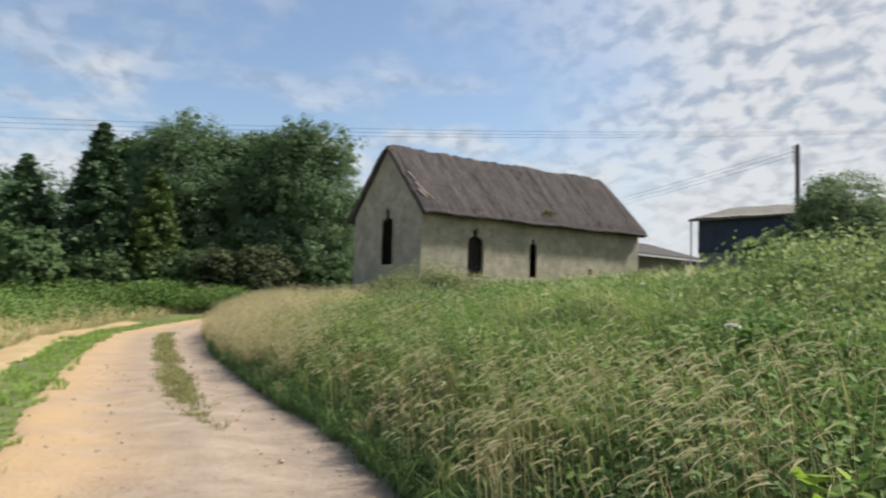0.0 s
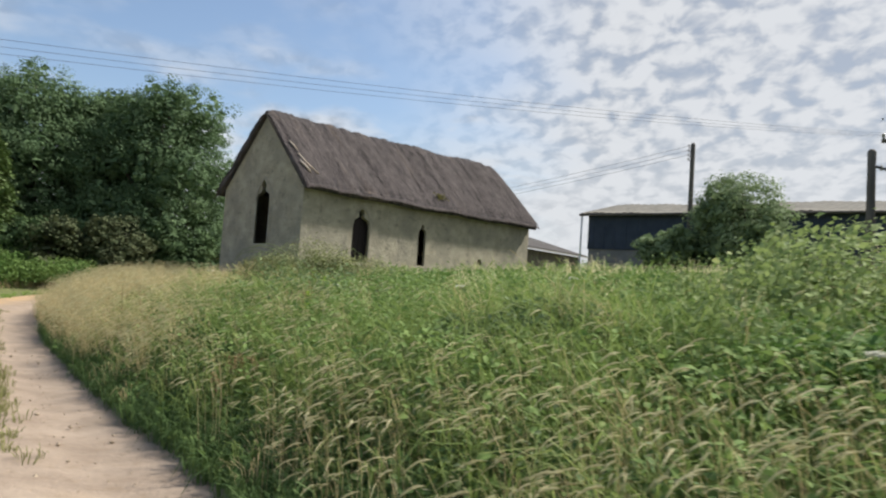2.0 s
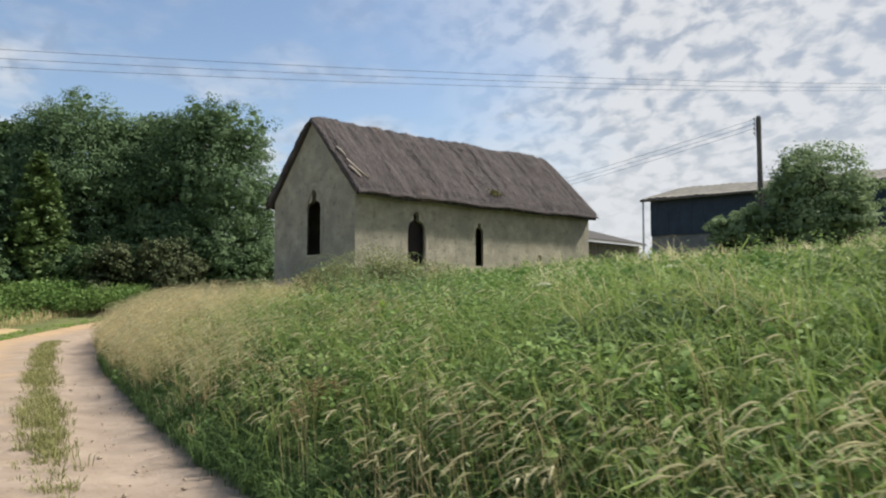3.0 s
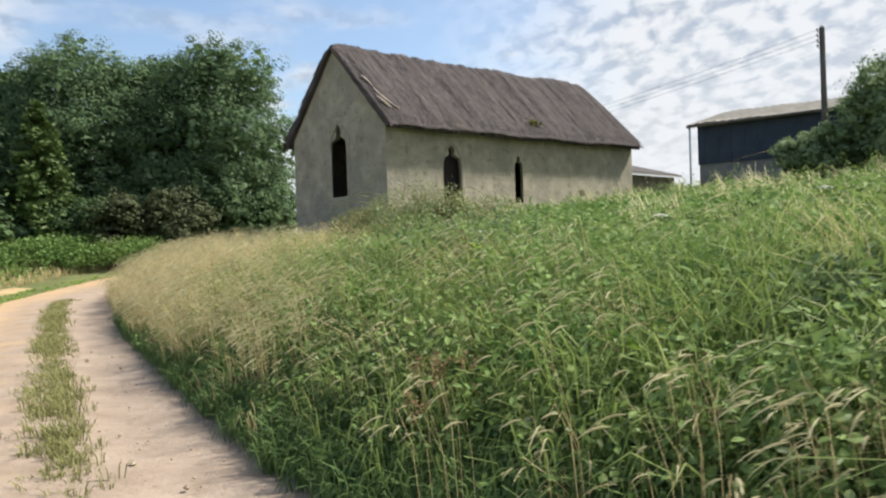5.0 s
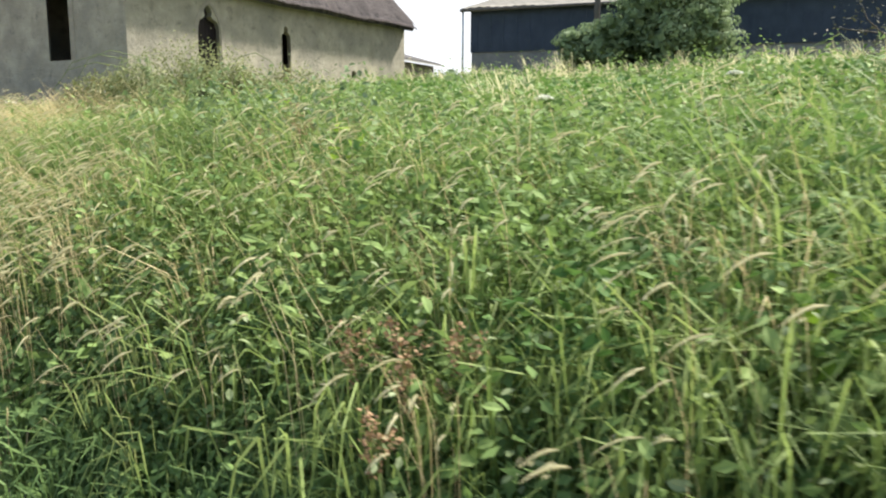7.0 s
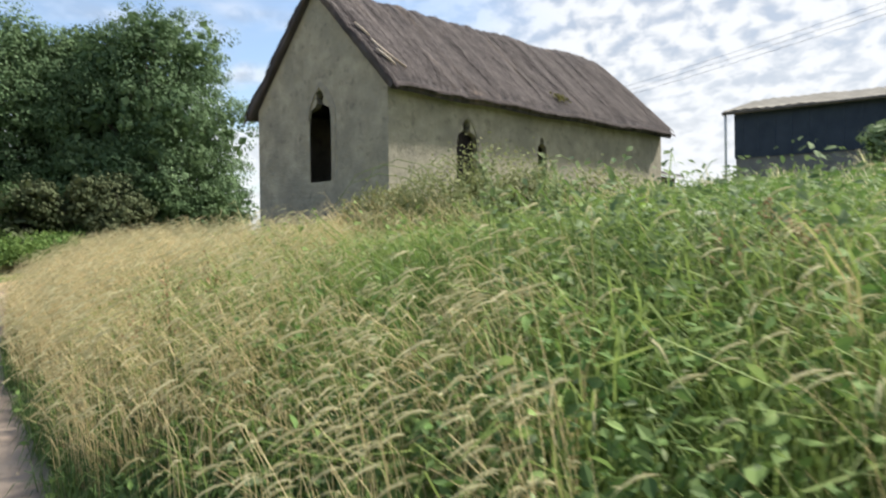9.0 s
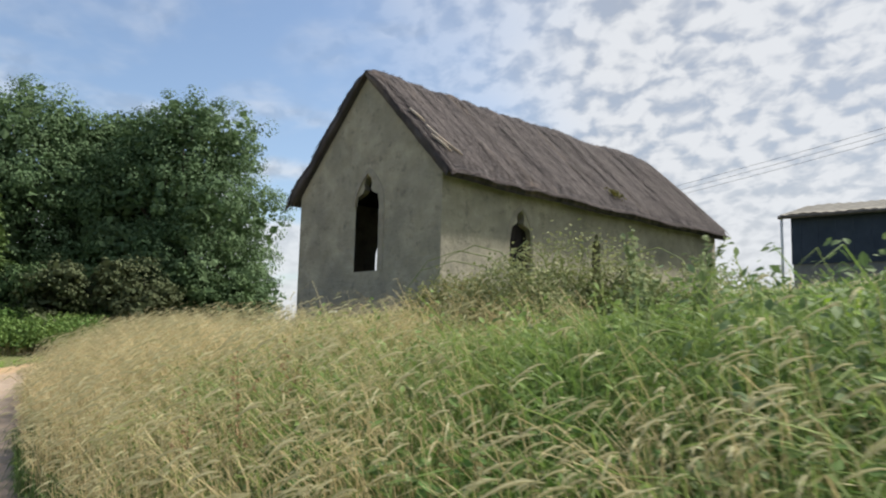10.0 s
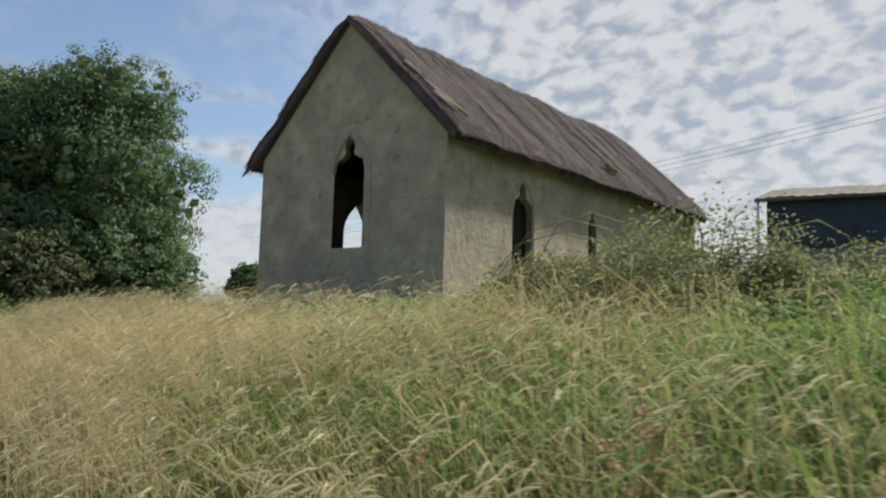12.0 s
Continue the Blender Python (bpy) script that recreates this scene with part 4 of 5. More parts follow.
def pointed(cu, half, z0, zs, zt):
    pts = [(cu - half, z0), (cu + half, z0), (cu + half, zs)]
    for i in range(1, 6):
        f = i / 6
        pts.append((cu + half * math.cos(f * math.pi / 2) ** 0.8, zs + (zt - zs) * f))
    pts.append((cu, zt))
    for i in range(5, 0, -1):
        f = i / 6
        pts.append((cu - half * math.cos(f * math.pi / 2) ** 0.8, zs + (zt - zs) * f))
    pts.append((cu - half, zs))
    return pts


gable_hole = lancet(-2.21, 0.375, 2.86, 4.25, 4.84, 0.13)
east_holes = [lancet(2.22, 0.32, 2.5, 3.68, 4.17, 0.12), lancet(4.84, 0.17, 2.6, 3.7, 4.0, 0.08),
              [(7.6, 2.85), (7.85, 2.85), (7.84, 3.0), (7.74, 3.08), (7.63, 3.02)]]
west_holes = [pointed(2.50, 0.34, 3.14, 3.5, 4.18)]
gable = [(-W, FOOT), (0, FOOT), (0, EAVE + 0.12), (-W / 2, RIDGE), (-W, EAVE + 0.12)]
part("gable_wall", slab(bmesh.new(), gable, [gable_hole], lambda u, z, d: (u, d, z), THICK, 0.24), M["render"], house, "grey lime-rendered gable wall with lancet opening")
part("gable_wall", slab(bmesh.new(), gable, [], lambda u, z, d: (u, LEN - d, z), THICK), M["render"], house)
side = [(THICK, FOOT), (LEN - THICK, FOOT), (LEN - THICK, EAVE + 0.12), (THICK, EAVE + 0.12)]
part("side_wall", slab(bmesh.new(), side, east_holes, lambda v, z, d: (-d, v, z), THICK, 0.10), M["render"], house, "patchy buff rendered side wall")
part("side_wall", slab(bmesh.new(), side, west_holes, lambda v, z, d: (-W + d, v, z), THICK, 0.12), M["render"], house)


def surround(hole, place, grow=0.13, proud=0.03):
    """A raised dressing round an opening, open at the foot."""
    cu = sum(p[0] for p in hole) / len(hole)
    top = max(p[1] for p in hole)
    z0 = min(p[1] for p in hole)
    half = max(p[0] for p in hole) - cu
    a = pointed(cu, half + 0.04, z0, top - 0.62, top + 0.04)[1:]
    b = pointed(cu, half + 0.04 + grow, z0, top - 0.62, top + 0.04 + grow)[1:]
    bm = bmesh.new()
    rows = []
    for (p, q) in zip(a, b):
        rows.append([bm.verts.new(place(p[0], p[1], -proud)), bm.verts.new(place(q[0], q[1], -proud * 0.4)), bm.verts.new(place(q[0], q[1], 0.04)), bm.verts.new(place(p[0], p[1], 0.04))])
    for r0, r1 in zip(rows, rows[1:]):
        for k in range(4):
            bm.faces.new((r0[k], r0[(k + 1) % 4], r1[(k + 1) % 4], r1[k]))
    bm.faces.new(rows[0])
    bm.faces.new(rows[-1][::-1])
    return bm


part("window_surround", surround(gable_hole, lambda u, z, d: (u, d, z)), M["dressing"], house)
part("window_surround", surround(east_holes[0], lambda v, z, d: (-d, v, z), 0.10, 0.02), M["dressing"], house)
# boarded opening in the side wall
bm = bmesh.new()
boards = part("boarding", box(bm, (-0.25, 1.76, 2.3), (-0.225, 2.68, 4.25)), M["door"], house, "dark weathered boards closing the opening")
for i in range(5):
    part("plank", box(bmesh.new(), (-0.223, 1.775 + i * 0.18, 2.3), (-0.205, 1.945 + i * 0.18, 4.2), 0.006), M["door"], boards)


def roof_mesh():
    n_len, n_side = 190, 30
    over_e, over_v = 0.29, 0.13
    v = np.linspace(-over_v, LEN + over_v, n_len)
    half = W / 2 + over_e
    a = np.linspace(-1, 1, 2 * n_side + 1)
    top, under = [], []
    slope = (7.15 - 4.66) / half
    for vi in v:
        for ai in a:
            d = abs(ai)
            zt = 7.20 - slope * half * d - 0.06 * math.exp(-(d / 0.07) ** 2) + 0.05 * d * (1 - d)
            sag = -0.03 * math.sin(math.pi * (vi + over_v) / (LEN + 2 * over_v)) + 0.015 * math.sin(2.2 * vi + 1)
            streak = 0.012 * math.sin(9 * vi + 2.5 * math.sin(2.3 * vi)) * math.sin(3 * vi + 4 * d) + 0.055 * noise.noise(Vector((vi * 2.4 + 0.9 * d, d * 0.9, math.copysign(2, ai)))) + 0.034 * noise.noise(Vector((vi * 6.5 + 1.5 * d, d * 1.4, 9 + math.copysign(2, ai))))
            calm = 1 - 0.65 * max(0.0, min(1.0, (d - 0.8) / 0.2))
            lump = 0.06 * noise.noise(Vector((vi * 0.7, d * 2.0, 5 + ai)))
            wav = 0.03 * noise.noise(Vector((vi * 1.5, 3.3, np.sign(ai)))) if d > 0.9 else 0
            rnd_e = -0.10 * max(0, (d - 0.94) / 0.06) ** 2
            end = rnd_e - (0.05 + 0.09 * math.exp(-(d / 0.12) ** 2)) * max(0, 1 - (vi + over_v) / 0.3) ** 2 - 0.04 * max(0, 1 - (LEN + over_v - vi) / 0.25) ** 2
            rag = (0.07 * noise.noise(Vector((d * 5, math.copysign(3, ai), 7))) + 0.035 * noise.noise(Vector((d * 15, math.copysign(3, ai), 2)))) if vi == v[0] else 0.0
            top.append((-W / 2 + half * ai, vi + rag, zt + sag + (streak + lump) * calm + end + wav))
            under.append((-W / 2 + (half - 0.06) * ai, vi + rag * 0.6, 7.15 - slope * half * d - 0.17 + sag - 0.03 * d))
    V = np.array(top + under)
    w = len(a)
    off = n_len * w
    i = (np.arange(n_len - 1)[:, None] * w + np.arange(w - 1)[None]).ravel()
    tris = [np.stack([i, i + 1, i + w + 1], 1), np.stack([i, i + w + 1, i + w], 1), np.stack([i + off, i + off + w + 1, i + off + 1], 1), np.stack([i + off, i + off + w, i + off + w + 1], 1)]
    for row in (0, n_len - 1):
        j = row * w + np.arange(w - 1)
        tris += [np.stack([j, j + off, j + 1], 1), np.stack([j + 1, j + off, j + off + 1], 1)]
    for col in (0, w - 1):
        j = np.arange(n_len - 1) * w + col
        tris += [np.stack([j, j + w, j + off], 1), np.stack([j + w, j + off + w, j + off], 1)]
    return fast_mesh("thatch_roof", V, np.concatenate(tris), M["thatch"], True), V[:off].reshape(n_len, w, 3)


roof_me, roof_grid = roof_mesh()
roof = part("thatch_roof", roof_me, M["thatch"], house, "dark grey weathered thatch, ragged at the eaves")


def straw():
    """Loose straw ends over the thatch and a shaggy fringe at its edges."""
    nl, w, _ = roof_grid.shape
    n = 46000
    ri, ci = rng.integers(0, nl - 1, n), rng.integers(0, w - 1, n)
    fr = rng.random(n) < 0.22
    ci = np.where(fr, np.where(rng.random(n) < 0.75, w - 1, 0), ci)
    verge = rng.random(n) < 0.10
    ri = np.where(verge, np.where(rng.random(n) < 0.7, 0, nl - 2), ri)
    p = roof_grid[ri, ci] + (roof_grid[ri + 1, ci] - roof_grid[ri, ci]) * rng.random(n)[:, None]
    sgn = np.sign(p[:, 0] + W / 2 + 1e-6)
    down = np.stack([0.69 * sgn, rng.normal(0, 0.10, n), np.full(n, -0.72)], 1)
    norm = np.stack([0.72 * sgn, np.zeros(n), np.full(n, 0.69)], 1)
    ln = rng.uniform(0.12, 0.50, n)[:, None] * (np.where(fr, 0.5, 1.0) * np.clip(np.abs(ci - (w - 1) / 2) / 7, 0.15, 1.0))[:, None]
    acr = np.stack([np.zeros(n), rng.uniform(0.003, 0.010, n), np.zeros(n)], 1)
    a = p + norm * 0.004 - down * ln * 0.4
    b = p + norm * rng.uniform(0.008, 0.04, n)[:, None] + down * ln * 0.6
    V = np.stack([a - acr, a + acr, b + acr * 0.5, b - acr * 0.5], 1).reshape(-1, 3)
    k = (np.arange(n) * 4)[:, None]
    return fast_mesh("straw", V, np.concatenate([k + np.array([[0, 1, 2]]), k + np.array([[0, 2, 3]])]), M["straw"])


tagged(part("straw", straw(), M["straw"], roof), "loose grey straw ends", kind="stuff")
# bare laths where the thatch has slipped at the front corner
HALF = W / 2 + 0.29


def on_roof(a_, v_, lift=0.05):
    return (-W / 2 + HALF * a_, v_, 7.20 - 2.49 * a_ + lift)


for path in ([(0.68, 0.06), (0.80, 0.16), (0.93, 0.40)], [(0.78, -0.03), (0.85, 0.07), (0.92, 0.13)], [(0.52, -0.02), (0.57, 0.04), (0.64, 0.10)]):
    part("lath", tube(bmesh.new(), [on_roof(p[0], p[1], 0.09) for p in path], [0.022, 0.03, 0.02], 6), M["lath"], roof, "bare pale lath")
p_ = np.array([on_roof(0.90 + rng.normal(0, 0.025), 5.55 + rng.normal(0, 0.16), 0.06 + rng.uniform(0, 0.04)) for _ in range(260)])
tagged(part("moss", fast_mesh("moss", *leaves(p_, rng.uniform(0.02, 0.05, 260), 0.6, 1.2), M["moss"]), M["moss"], roof, "yellow-green moss patch"), kind="stuff")


# ---- farm shed with black cladding ----
def shed(m, length, depth, eave, ridge, foot, split):
    ob = thing("farm_shed", m, "low farm shed with black sheet cladding over blockwork", "shed")
    part("block_wall", box(bmesh.new(), (0.03, 0.04, foot), (length, depth, split)), M["block"], ob, "grey concrete block plinth wall")
    part("cladding", box(bmesh.new(), (0.0, 0.0, split), (length + 0.02, depth + 0.02, eave - 0.05)), M["cladding"], ob, "black profiled sheet cladding")
    sheet_me = bmesh.new()
    box(sheet_me, (0, -0.012, split), (0.06, 0.0, eave - 0.06))
    me = bpy.data.meshes.new("batten")
    sheet_me.to_mesh(me)
    sheet_me.free()
    me.materials.append(M["cladding"])
    i = 0.2
    while i < length:
        o = part("batten", me, M["cladding"], ob)
        o.location = (i, 0, 0)
        i += 0.45
    # corrugated roof: two slopes
    for sgn in (0, 1):
        nx, ny = int(length / 0.06), 6
        X, Y = np.meshgrid(np.linspace(-0.25, length + 0.2, nx), np.linspace(0, 1, ny))
        Yw = (-0.22 + (depth / 2 + 0.22) * Y) if sgn == 0 else (depth + 0.22 - (depth / 2 + 0.22) * Y)
        Z = eave + (ridge - eave) * Y + 0.012 * np.sin(X * 2 * math.pi / 0.3) + 0.025 * np.sin(X * 0.9 + 1) + 0.012 * np.sin(X * 4.1)
        V = np.stack([X, Yw, Z], -1).reshape(-1, 3)
        V2 = V - np.array([0, 0, 0.05])
        k = (np.arange(ny - 1)[:, None] * nx + np.arange(nx - 1)[None]).ravel()
        t = np.concatenate([np.stack([k, k + 1, k + nx + 1], 1), np.stack([k, k + nx + 1, k + nx], 1)])
        e = np.arange(nx - 1)
        rim = np.concatenate([np.stack([e, e + 1, e + len(V)], 1), np.stack([e + 1, e + 1 + len(V), e + len(V)], 1)])
        part("roof_slope", fast_mesh("roof_slope", np.vstack([V, V2]), np.concatenate([t, t + len(V), rim]), M["asbestos"], True), M["asbestos"], ob, "lichened corrugated cement roof")
    part("gutter", tube(bmesh.new(), [(-0.28, -0.26, eave - 0.06), (length + 0.1, -0.26, eave - 0.04)], [0.05, 0.05], 8), M["timber"], ob)
    part("downpipe", tube(bmesh.new(), [(-0.2, -0.2, foot), (-0.2, -0.2, eave - 0.1)], [0.04, 0.04], 8), M["white"], ob, "pale downpipe")
    return ob


shed(pose(10.42, 31.57, 0.08, 0, 0, -47), 15, 6.4, 5.24, 6.05, 2.3, 3.85)


def low_shed():
    ob = thing("low_shed", pose(9.0, 38.0, 0.35, 0, 0, 40), "low outbuilding with dark sheet roof and pale fascia", "shed")
    part("wall", box(bmesh.new(), (0, 0, 1.6), (6.5, 3, 3.95)), M["timber"], ob)
    bm = bmesh.new()
    slab(bm, [(-0.3, 3.98), (-0.3, 4.06), (3.4, 5.05), (3.4, 4.97)], [], lambda v, z, d: (d - 0.2, v, z), 6.9)
    part("roof", bm, M["slate"], ob)
    part("fascia", box(bmesh.new(), (-0.2, -0.36, 3.94), (6.7, -0.32, 4.0)), M["ceramic"], ob, "pale grey fascia board")


low_shed()


# ---- poles and wires ----
def pole(name, x, y, top, r, label):
    g = float(land([x], [y])[0])
    ob = thing(name, pose(x, y, g), label, "pole", "telegraph poles")
    h = top - g
    part("shaft", tube(bmesh.new(), [(0, 0, -0.3), (0.01, 0, h * 0.5), (0, 0.01, h - 0.06), (0, 0.01, h)], [r * 1.2, r * 1.08, r, r * 0.6], 12), M["timber"], ob)
    return ob, h


p1, h1 = pole("telegraph_pole", 12.75, 27.8, 7.72, 0.085, "weathered wooden telegraph pole with side insulators")
for k in range(4):
    zz_ = h1 - 0.18 - 0.16 * k
    arm = part("bracket", tube(bmesh.new(), [(0, 0, zz_), (-0.16, -0.02, zz_), (-0.17, -0.02, zz_ + 0.05)], [0.012, 0.012, 0.012], 6), M["wire"], p1)
    part("insulator", tube(bmesh.new(), [(-0.17, -0.02, zz_ + 0.03), (-0.17, -0.02, zz_ + 0.06), (-0.17, -0.02, zz_ + 0.11)], [0.03, 0.036, 0.02], 8), M["ceramic"], arm)
p2, h2 = pole("telegraph_pole", 11.3, 17.0, 5.4, 0.09, "stout wooden pole with a side bracket")
part("bracket", tube(bmesh.new(), [(0, 0, h2 - 0.35), (0.50, -0.10, h2 - 0.45)], [0.03, 0.025], 6), M["wire"], p2)
for k in range(3):
    part("insulator", tube(bmesh.new(), [(0.2 + 0.12 * k, -0.04 - 0.024 * k, h2 - 0.44), (0.2 + 0.12 * k, -0.04 - 0.024 * k, h2 - 0.33)], [0.035, 0.025], 8), M["ceramic"], p2)
p3, h3 = pole("telegraph_pole", 12.6, 17.8, 6.0, 0.075, "wooden power pole with a crossarm")
arm = part("crossarm", box(bmesh.new(), (-0.34, -0.04, h3 - 0.16), (0.34, 0.04, h3 - 0.08), 0.01), M["timber"], p3)
arm.rotation_euler = (0, 0, radians(-35))
for k in (-0.30, 0.30):
    part("insulator", tube(bmesh.new(), [(k, 0, h3 - 0.09), (k, 0, h3 - 0.03), (k, 0, h3 + 0.05)], [0.03, 0.04, 0.02], 8), M["ceramic"], arm)


def wire(a, b, sag, r=0.012):
    pts = []
    for i in range(25):
        f = i / 24
        p = Vector(a).lerp(Vector(b), f)
        p.z -= sag * 4 * f * (1 - f)
        pts.append(p)
    bm = tube(bmesh.new(), pts, [r] * 25, 4)
    me = bpy.data.meshes.new("overhead_wire")
    bm.to_mesh(me)
    bm.free()
    me.materials.append(M["wire"])
    return tagged(new("overhead_wire", me), "thin dark overhead wire strung between poles", "wire", "overhead wires")


for k in range(3):
    f = k / 2
    wire((-25, 6.3 + 0.25 * f, 3.71 - 0.22 * f), (20, 19.7 + 1.4 * f, 7.0 + 0.3 * f), 0.92, 0.0026)
for k in range(3):
    wire((12.6, 27.8, 7.6 - 0.16 * k), (-2, 62, 6.6 - 0.2 * k), 0.5, 0.0055)


# ---- trees ----
def crown_points(lobes, n):
    """Leaf places in clumps on the outside of several lobes."""
    out, face = [], []
    vol = np.array([l[3] * l[4] for l in lobes])
    for l, share in zip(lobes, vol / vol.sum()):
        cx, cy, cz, r, rz = l
        clumps = max(10, int(80 * share * len(lobes) / 2))
        per = max(10, int(n * share / clumps))
        d = rng.normal(size=(clumps, 3))
        d /= np.linalg.norm(d, axis=1)[:, None]
        q = rng.uniform(0.68, 0.97, clumps)[:, None]
        cc = np.array([cx, cy, cz]) + d * q * np.array([r, r, rz])
        cr = rng.uniform(0.20, 0.36, clumps) * min(r, rz) * 0.9
        pts = rng.normal(size=(clumps, per, 3))
        pts /= np.linalg.norm(pts, axis=2)[:, :, None]
        pts *= rng.uniform(0.5, 1.05, (clumps, per))[:, :, None] ** 0.6
        out.append((cc[:, None] + pts * cr[:, None, None] * np.array([1.1, 1.1, 0.75])).reshape(-1, 3))
        face.append((pts * 0.9 + d[:, None] * 0.5 + np.array([0, 0, 0.35])).reshape(-1, 3))
    return np.concatenate(out), np.concatenate(face)


def tree(name, label, x, y, height, lobes, n, leaf, mat, trunk_r=0.22, stems=1, bare=0):
    g = float(land([x], [y])[0])
    ob = thing(name, pose(x, y, g), label, "tree" if height > 5 else "bush")
    bm = bmesh.new()
    for s_ in range(stems):
        ox, oy = (0, 0) if stems == 1 else (rng.normal(0, 0.18), rng.normal(0, 0.18))
        th = height * 0.72
        tube(bm, [(ox * 0.4, oy * 0.4, -0.2), (ox, oy, th * 0.35), (ox * 1.5 + 0.1, oy * 1.5, th * 0.7), (ox * 2, oy * 2 + 0.1, th)], [trunk_r, trunk_r * 0.8, trunk_r * 0.5, trunk_r * 0.2], 9)
    for l in lobes:
        z0 = min(l[2] * 0.6, height * 0.5)
        mid = ((l[0]) * 0.45, l[1] * 0.45, (z0 + l[2]) / 2 + 0.1)
        tube(bm, [(0, 0, z0), mid, (l[0], l[1], l[2] + l[4] * 0.3)], [trunk_r * 0.5, trunk_r * 0.35, trunk_r * 0.12], 7)
        for b_ in range(bare):
            e = rng.normal(size=3)
            e /= np.linalg.norm(e)
            tube(bm, [mid, (l[0] + e[0] * l[3] * 0.5, l[1] + e[1] * l[3] * 0.5, l[2] + e[2] * l[4] * 0.4), (l[0] + e[0] * l[3], l[1] + e[1] * l[3], l[2] + e[2] * l[4])], [trunk_r * 0.2, trunk_r * 0.12, trunk_r * 0.04], 5)
    part("trunk", bm, M["bark"], ob)
    p, face = crown_points(lobes, n)
    inner = []
    for l in lobes:
        m = 150
        d = rng.normal(size=(m, 3))
        d /= np.linalg.norm(d, axis=1)[:, None]
        inner.append(np.array(l[:3]) + d * rng.uniform(0.2, 0.76, m)[:, None] * np.array([l[3], l[3], l[4]]))
    inner = np.concatenate(inner)
    v, t = merge(leaves(p, rng.uniform(0.6, 1.25, len(p)) * leaf, 1.0, 1.5, face, 0.28), leaves(inner, rng.uniform(2.5, 4.5, len(inner)) * leaf, 1.0, 1.3))
    part("crown", fast_mesh("crown", v, t, mat), mat, ob)
    return ob


def lobes_for(height, radius, k, low=0.25):
    out = [(0, 0, height * 0.58, radius * 0.82, height * 0.37)]
    for i in range(k):
        a = 2 * math.pi * i / k + rng.uniform(-0.4, 0.4)
        zc = height * rng.uniform(low + 0.1, 0.78)
        r = radius * rng.uniform(0.38, 0.55)
        d = radius * (1.0 - 0.45 * (zc / height)) * 0.7
        out.append((d * math.cos(a), d * math.sin(a), zc, r, r * rng.uniform(0.8, 1.1)))
    return out


def dome_lobes(height, radius):
    """A full rounded crown: a core and three rings of overlapping lobes."""
    out = [(0, 0, height * 0.56, radius * 0.78, height * 0.38), (rng.normal(0, 0.3), rng.normal(0, 0.3), height * 0.84, radius * 0.42, height * 0.15)]
    for zc, d, r_, k in ((0.76, 0.42, 0.42, 6), (0.53, 0.62, 0.42, 8), (0.27, 0.62, 0.45, 8)):
        turn = rng.uniform(0, 6.28)
        for i in range(k):
            a = turn + 2 * math.pi * i / k + rng.uniform(-0.25, 0.25)
            q = radius * d * rng.uniform(0.85, 1.1)
            r = radius * r_ * rng.uniform(0.8, 1.1)
            out.append((q * math.cos(a), q * math.sin(a), height * (zc + rng.uniform(-0.05, 0.05)), r, r))
    return out


def conifer(label, x, y, height, radius, n, mat):
    g = float(land([x], [y])[0])
    ob = thing("fir_tree", pose(x, y, g), label, "tree")
    bm = tube(bmesh.new(), [(0, 0, -0.2), (0, 0, height * 0.5), (0, 0, height * 0.98)], [0.2, 0.13, 0.02], 9)
    pts = []
    levels = 26
    for i in range(levels):
        f = i / (levels - 1)
        z = height * (0.06 + 0.92 * f)
        r = radius * (1 - f) ** 0.8 + 0.12
        k = int(5 + 7 * (1 - f))
        for j in range(k):
            a = rng.uniform(0, 6.28)
            rr = r * rng.uniform(0.6, 1.15)
            tip = (rr * math.cos(a), rr * math.sin(a), z - rr * 0.28)
            tube(bm, [(0, 0, z), tip], [0.03, 0.008], 4)
            m = max(12, int(n / (levels * 8)))
            u = rng.uniform(0.2, 1.05, m) ** 0.7
            q = np.array([[0, 0, z]]) + u[:, None] * (np.array(tip) - np.array([0, 0, z]))[None] + rng.normal(0, 0.10 + 0.05 * r, (m, 3)) * np.array([1, 1, 0.6])
            q[:, 2] -= 0.10 * u
            pts.append(q)
    part("trunk", bm, M["bark"], ob)
    p = np.concatenate(pts)
    v, t = leaves(p, rng.uniform(0.10, 0.22, len(p)), 0.8, 2.2)
    part("needles", fast_mesh("needles", v, t, mat), mat, ob)


# the clump behind the bend
tree("ash_tree", "tall full-crowned ash tree in dense leaf", -17.3, 53.0, 13.0, dome_lobes(13.0, 5.2), 66000, 0.105, M["leaf"], 0.3)
tree("ash_tree", "tall full-crowned ash tree with a rounded sunlit edge", -9.7, 52.5, 12.9, dome_lobes(12.9, 5.3) + [(3.9, -0.5, 2.2, 1.5, 1.5)], 72000, 0.105, M["leaf"], 0.3)
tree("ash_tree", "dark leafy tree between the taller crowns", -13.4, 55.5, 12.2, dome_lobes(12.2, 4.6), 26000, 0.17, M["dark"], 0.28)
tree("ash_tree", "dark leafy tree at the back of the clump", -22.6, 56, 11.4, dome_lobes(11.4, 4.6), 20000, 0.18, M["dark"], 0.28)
conifer("dark drooping fir tree beside the track bend", -20.3, 45.7, 10.2, 3.2, 18000, M["fir"])
conifer("dark drooping fir tree beside the track bend", -24.3, 45.0, 8.0, 3.0, 11000, M["fir"])
conifer("lighter green young fir tree at the hedge", -17.4, 46.6, 7.9, 2.5, 14000, M["firlight"])
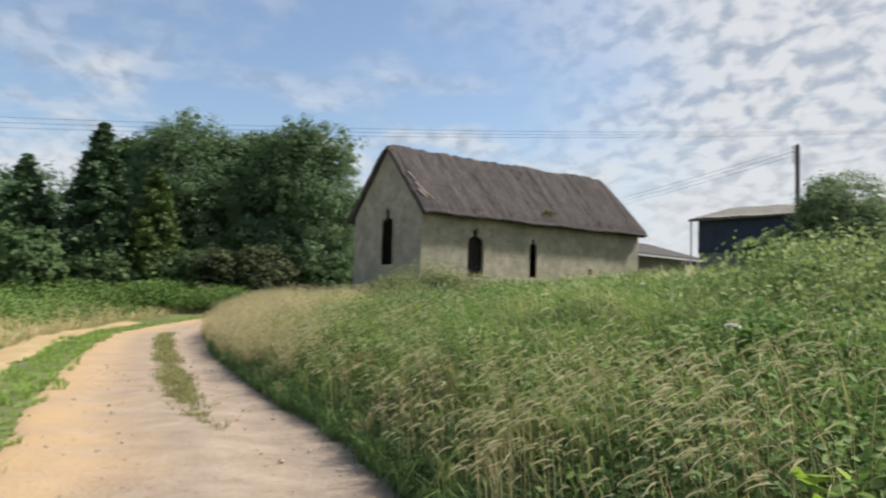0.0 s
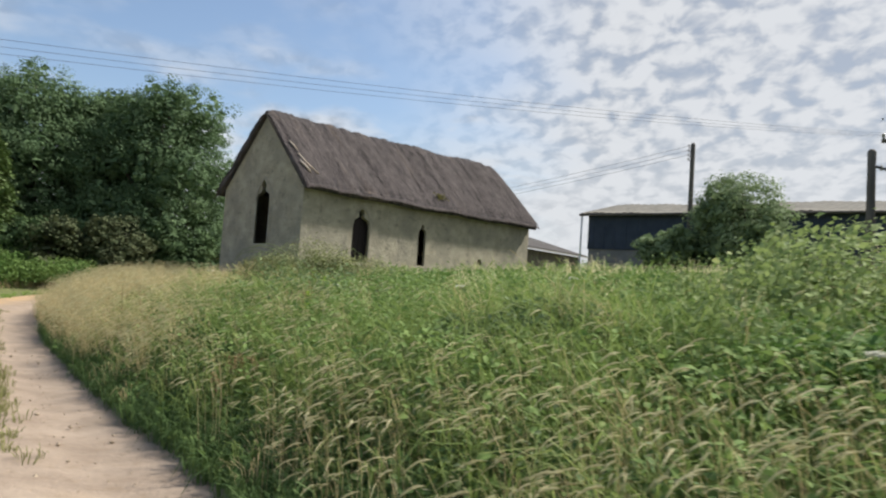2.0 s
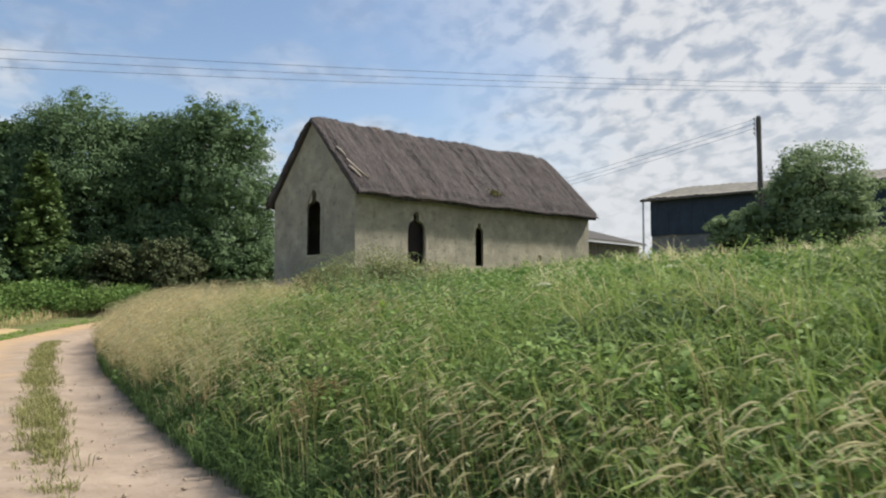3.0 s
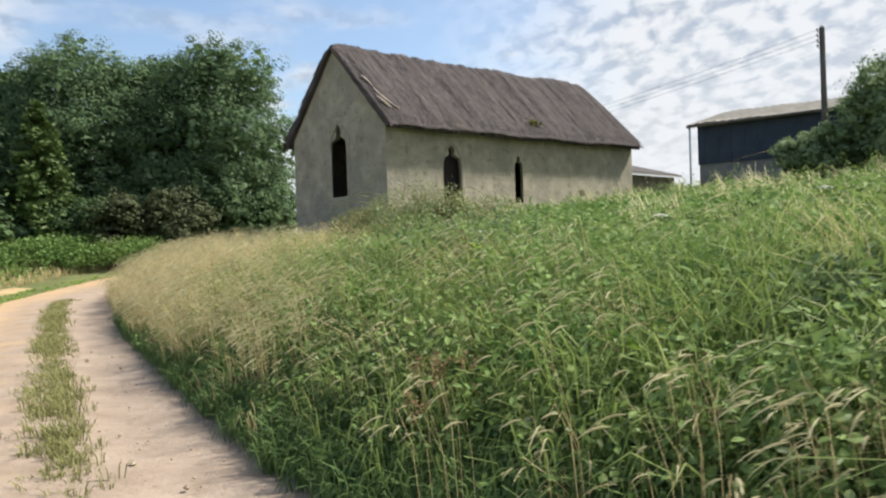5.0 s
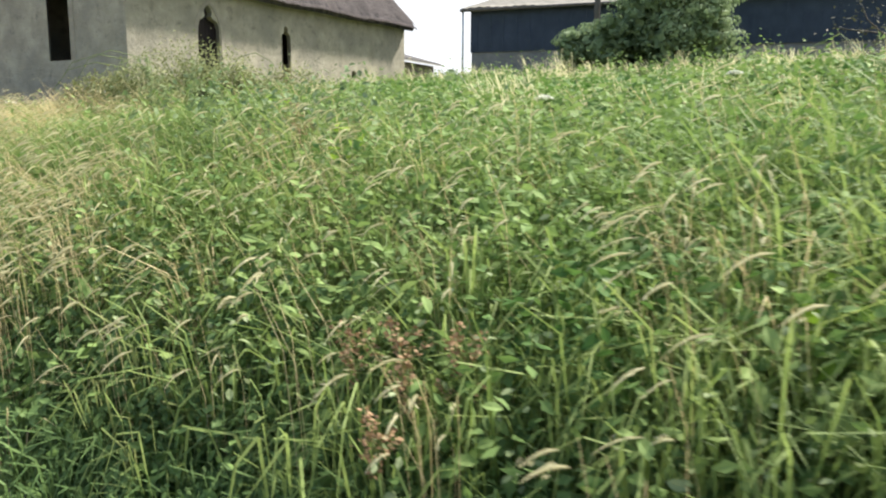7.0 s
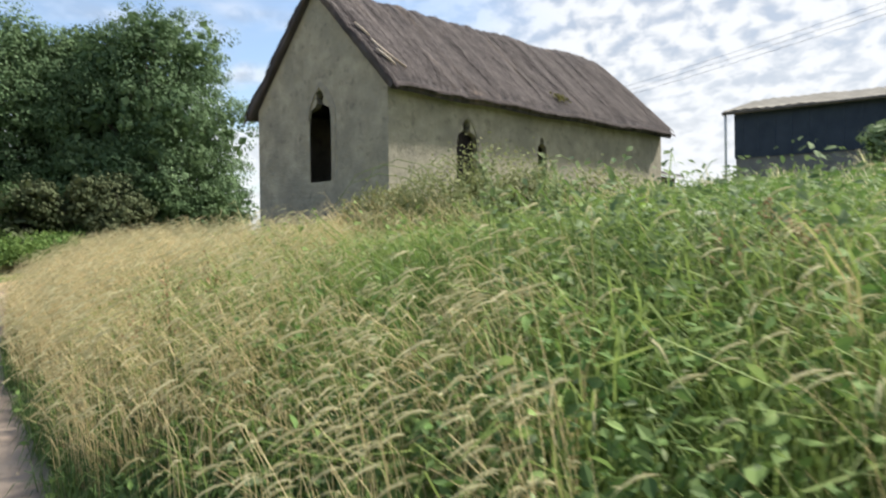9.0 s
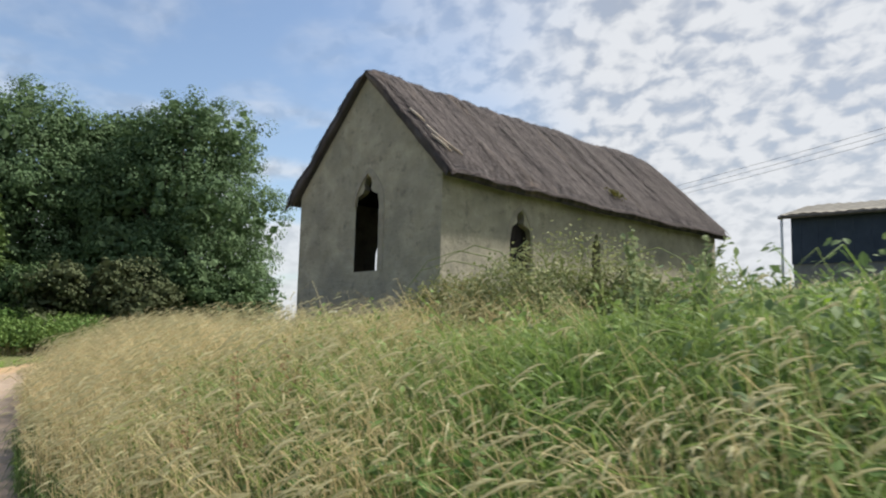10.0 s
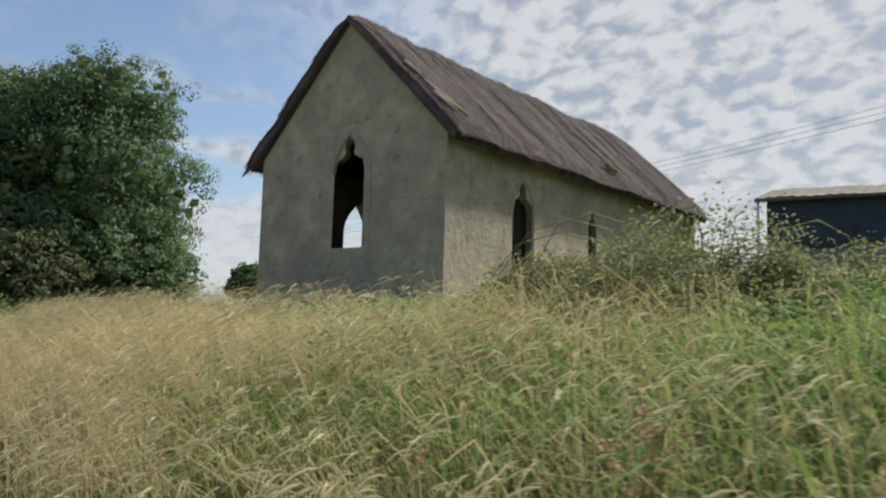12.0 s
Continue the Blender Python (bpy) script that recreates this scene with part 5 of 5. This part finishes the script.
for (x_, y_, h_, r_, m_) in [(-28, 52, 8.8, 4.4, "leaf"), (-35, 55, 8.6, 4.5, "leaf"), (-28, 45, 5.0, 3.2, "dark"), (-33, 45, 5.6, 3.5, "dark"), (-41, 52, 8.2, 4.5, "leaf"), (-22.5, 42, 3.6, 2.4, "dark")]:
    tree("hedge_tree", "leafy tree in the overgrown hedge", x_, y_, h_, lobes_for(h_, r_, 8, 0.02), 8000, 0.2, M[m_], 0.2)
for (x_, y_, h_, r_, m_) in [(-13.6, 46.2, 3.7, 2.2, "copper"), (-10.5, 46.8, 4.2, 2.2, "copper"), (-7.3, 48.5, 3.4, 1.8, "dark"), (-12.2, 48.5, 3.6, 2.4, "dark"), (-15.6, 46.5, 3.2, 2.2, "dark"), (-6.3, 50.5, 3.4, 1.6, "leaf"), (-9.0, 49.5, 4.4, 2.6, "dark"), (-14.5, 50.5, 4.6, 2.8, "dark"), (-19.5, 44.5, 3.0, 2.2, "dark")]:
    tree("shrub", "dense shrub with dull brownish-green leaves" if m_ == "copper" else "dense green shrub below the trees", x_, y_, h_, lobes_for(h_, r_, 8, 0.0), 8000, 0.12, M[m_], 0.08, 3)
tree("elder_bush", "broad rounded elder bush in front of the shed", 12.55, 24.2, 3.75, lobes_for(3.75, 1.75, 12, -0.05), 26000, 0.065, M["elder"], 0.09, 4)
tree("elder_bush", "small leafy bush beside the shed wall", 10.6, 25.0, 1.7, lobes_for(1.7, 1.1, 6, 0.0), 5000, 0.07, M["elder"], 0.05, 3)


def old_tree(x, y, height):
    """A half-bare tree: forking limbs down to twigs, with sparse withered leaves at their ends."""
    g = float(land([x], [y])[0])
    ob = thing("old_tree", pose(x, y, g), "gnarled half-bare tree with withered leaves", "tree")
    bm, tips, own = bmesh.new(), [], np.random.default_rng(31)

    def grow(p, d, length, r, depth):
        q = p + d * length * 0.5 + Vector(own.normal(0, 0.06 * length, 3))
        e_ = p + d * length + Vector(own.normal(0, 0.08 * length, 3))
        tube(bm, [p, q, e_], [r, r * 0.8, r * 0.62], 6 if depth < 3 else 4)
        if depth >= 3:
            tips.extend([q, e_])
        if depth == 5:
            return
        for _ in range(5 if depth == 0 else 3 if depth < 4 else 2):
            side_ = Vector(own.normal(0, 1, 3))
            share = own.uniform(0.85, 1.15) if depth == 0 else own.uniform(0.62, 0.88)
            grow(e_, (d + side_ * (0.5 if depth < 2 else 0.4) + Vector((-0.03, 0, 0.08))).normalized(), length * share, r * 0.62, depth + 1)

    grow(Vector((0, 0, -0.2)), Vector((0.03, 0, 1)).normalized(), height * 0.14, 0.2, 0)
    part("trunk", bm, M["bark"], ob)
    t_ = np.array([tuple(v_) for v_ in tips])
    p_ = np.repeat(t_, 24, axis=0) + rng.normal(0, 0.2, (len(t_) * 24, 3))
    v, t = leaves(p_, rng.uniform(0.035, 0.075, len(p_)), 1.0, 1.6)
    part("crown", fast_mesh("crown", v, t, M["dead"]), M["dead"], ob)


old_tree(14.1, 13.9, 13.5)
tree("hedge_tree", "leafy shrub at the foot of the old tree", 11.9, 13.8, 2.4, lobes_for(2.4, 1.8, 8, 0.0), 9000, 0.06, M["dark"], 0.1, 3)
for (x_, y_, h_) in [(-1, 75, 4.5)]:
    tree("far_tree", "small tree on the skyline", x_, y_, h_, lobes_for(h_, 2.2, 6), 2500, 0.25, M["dark"], 0.12)
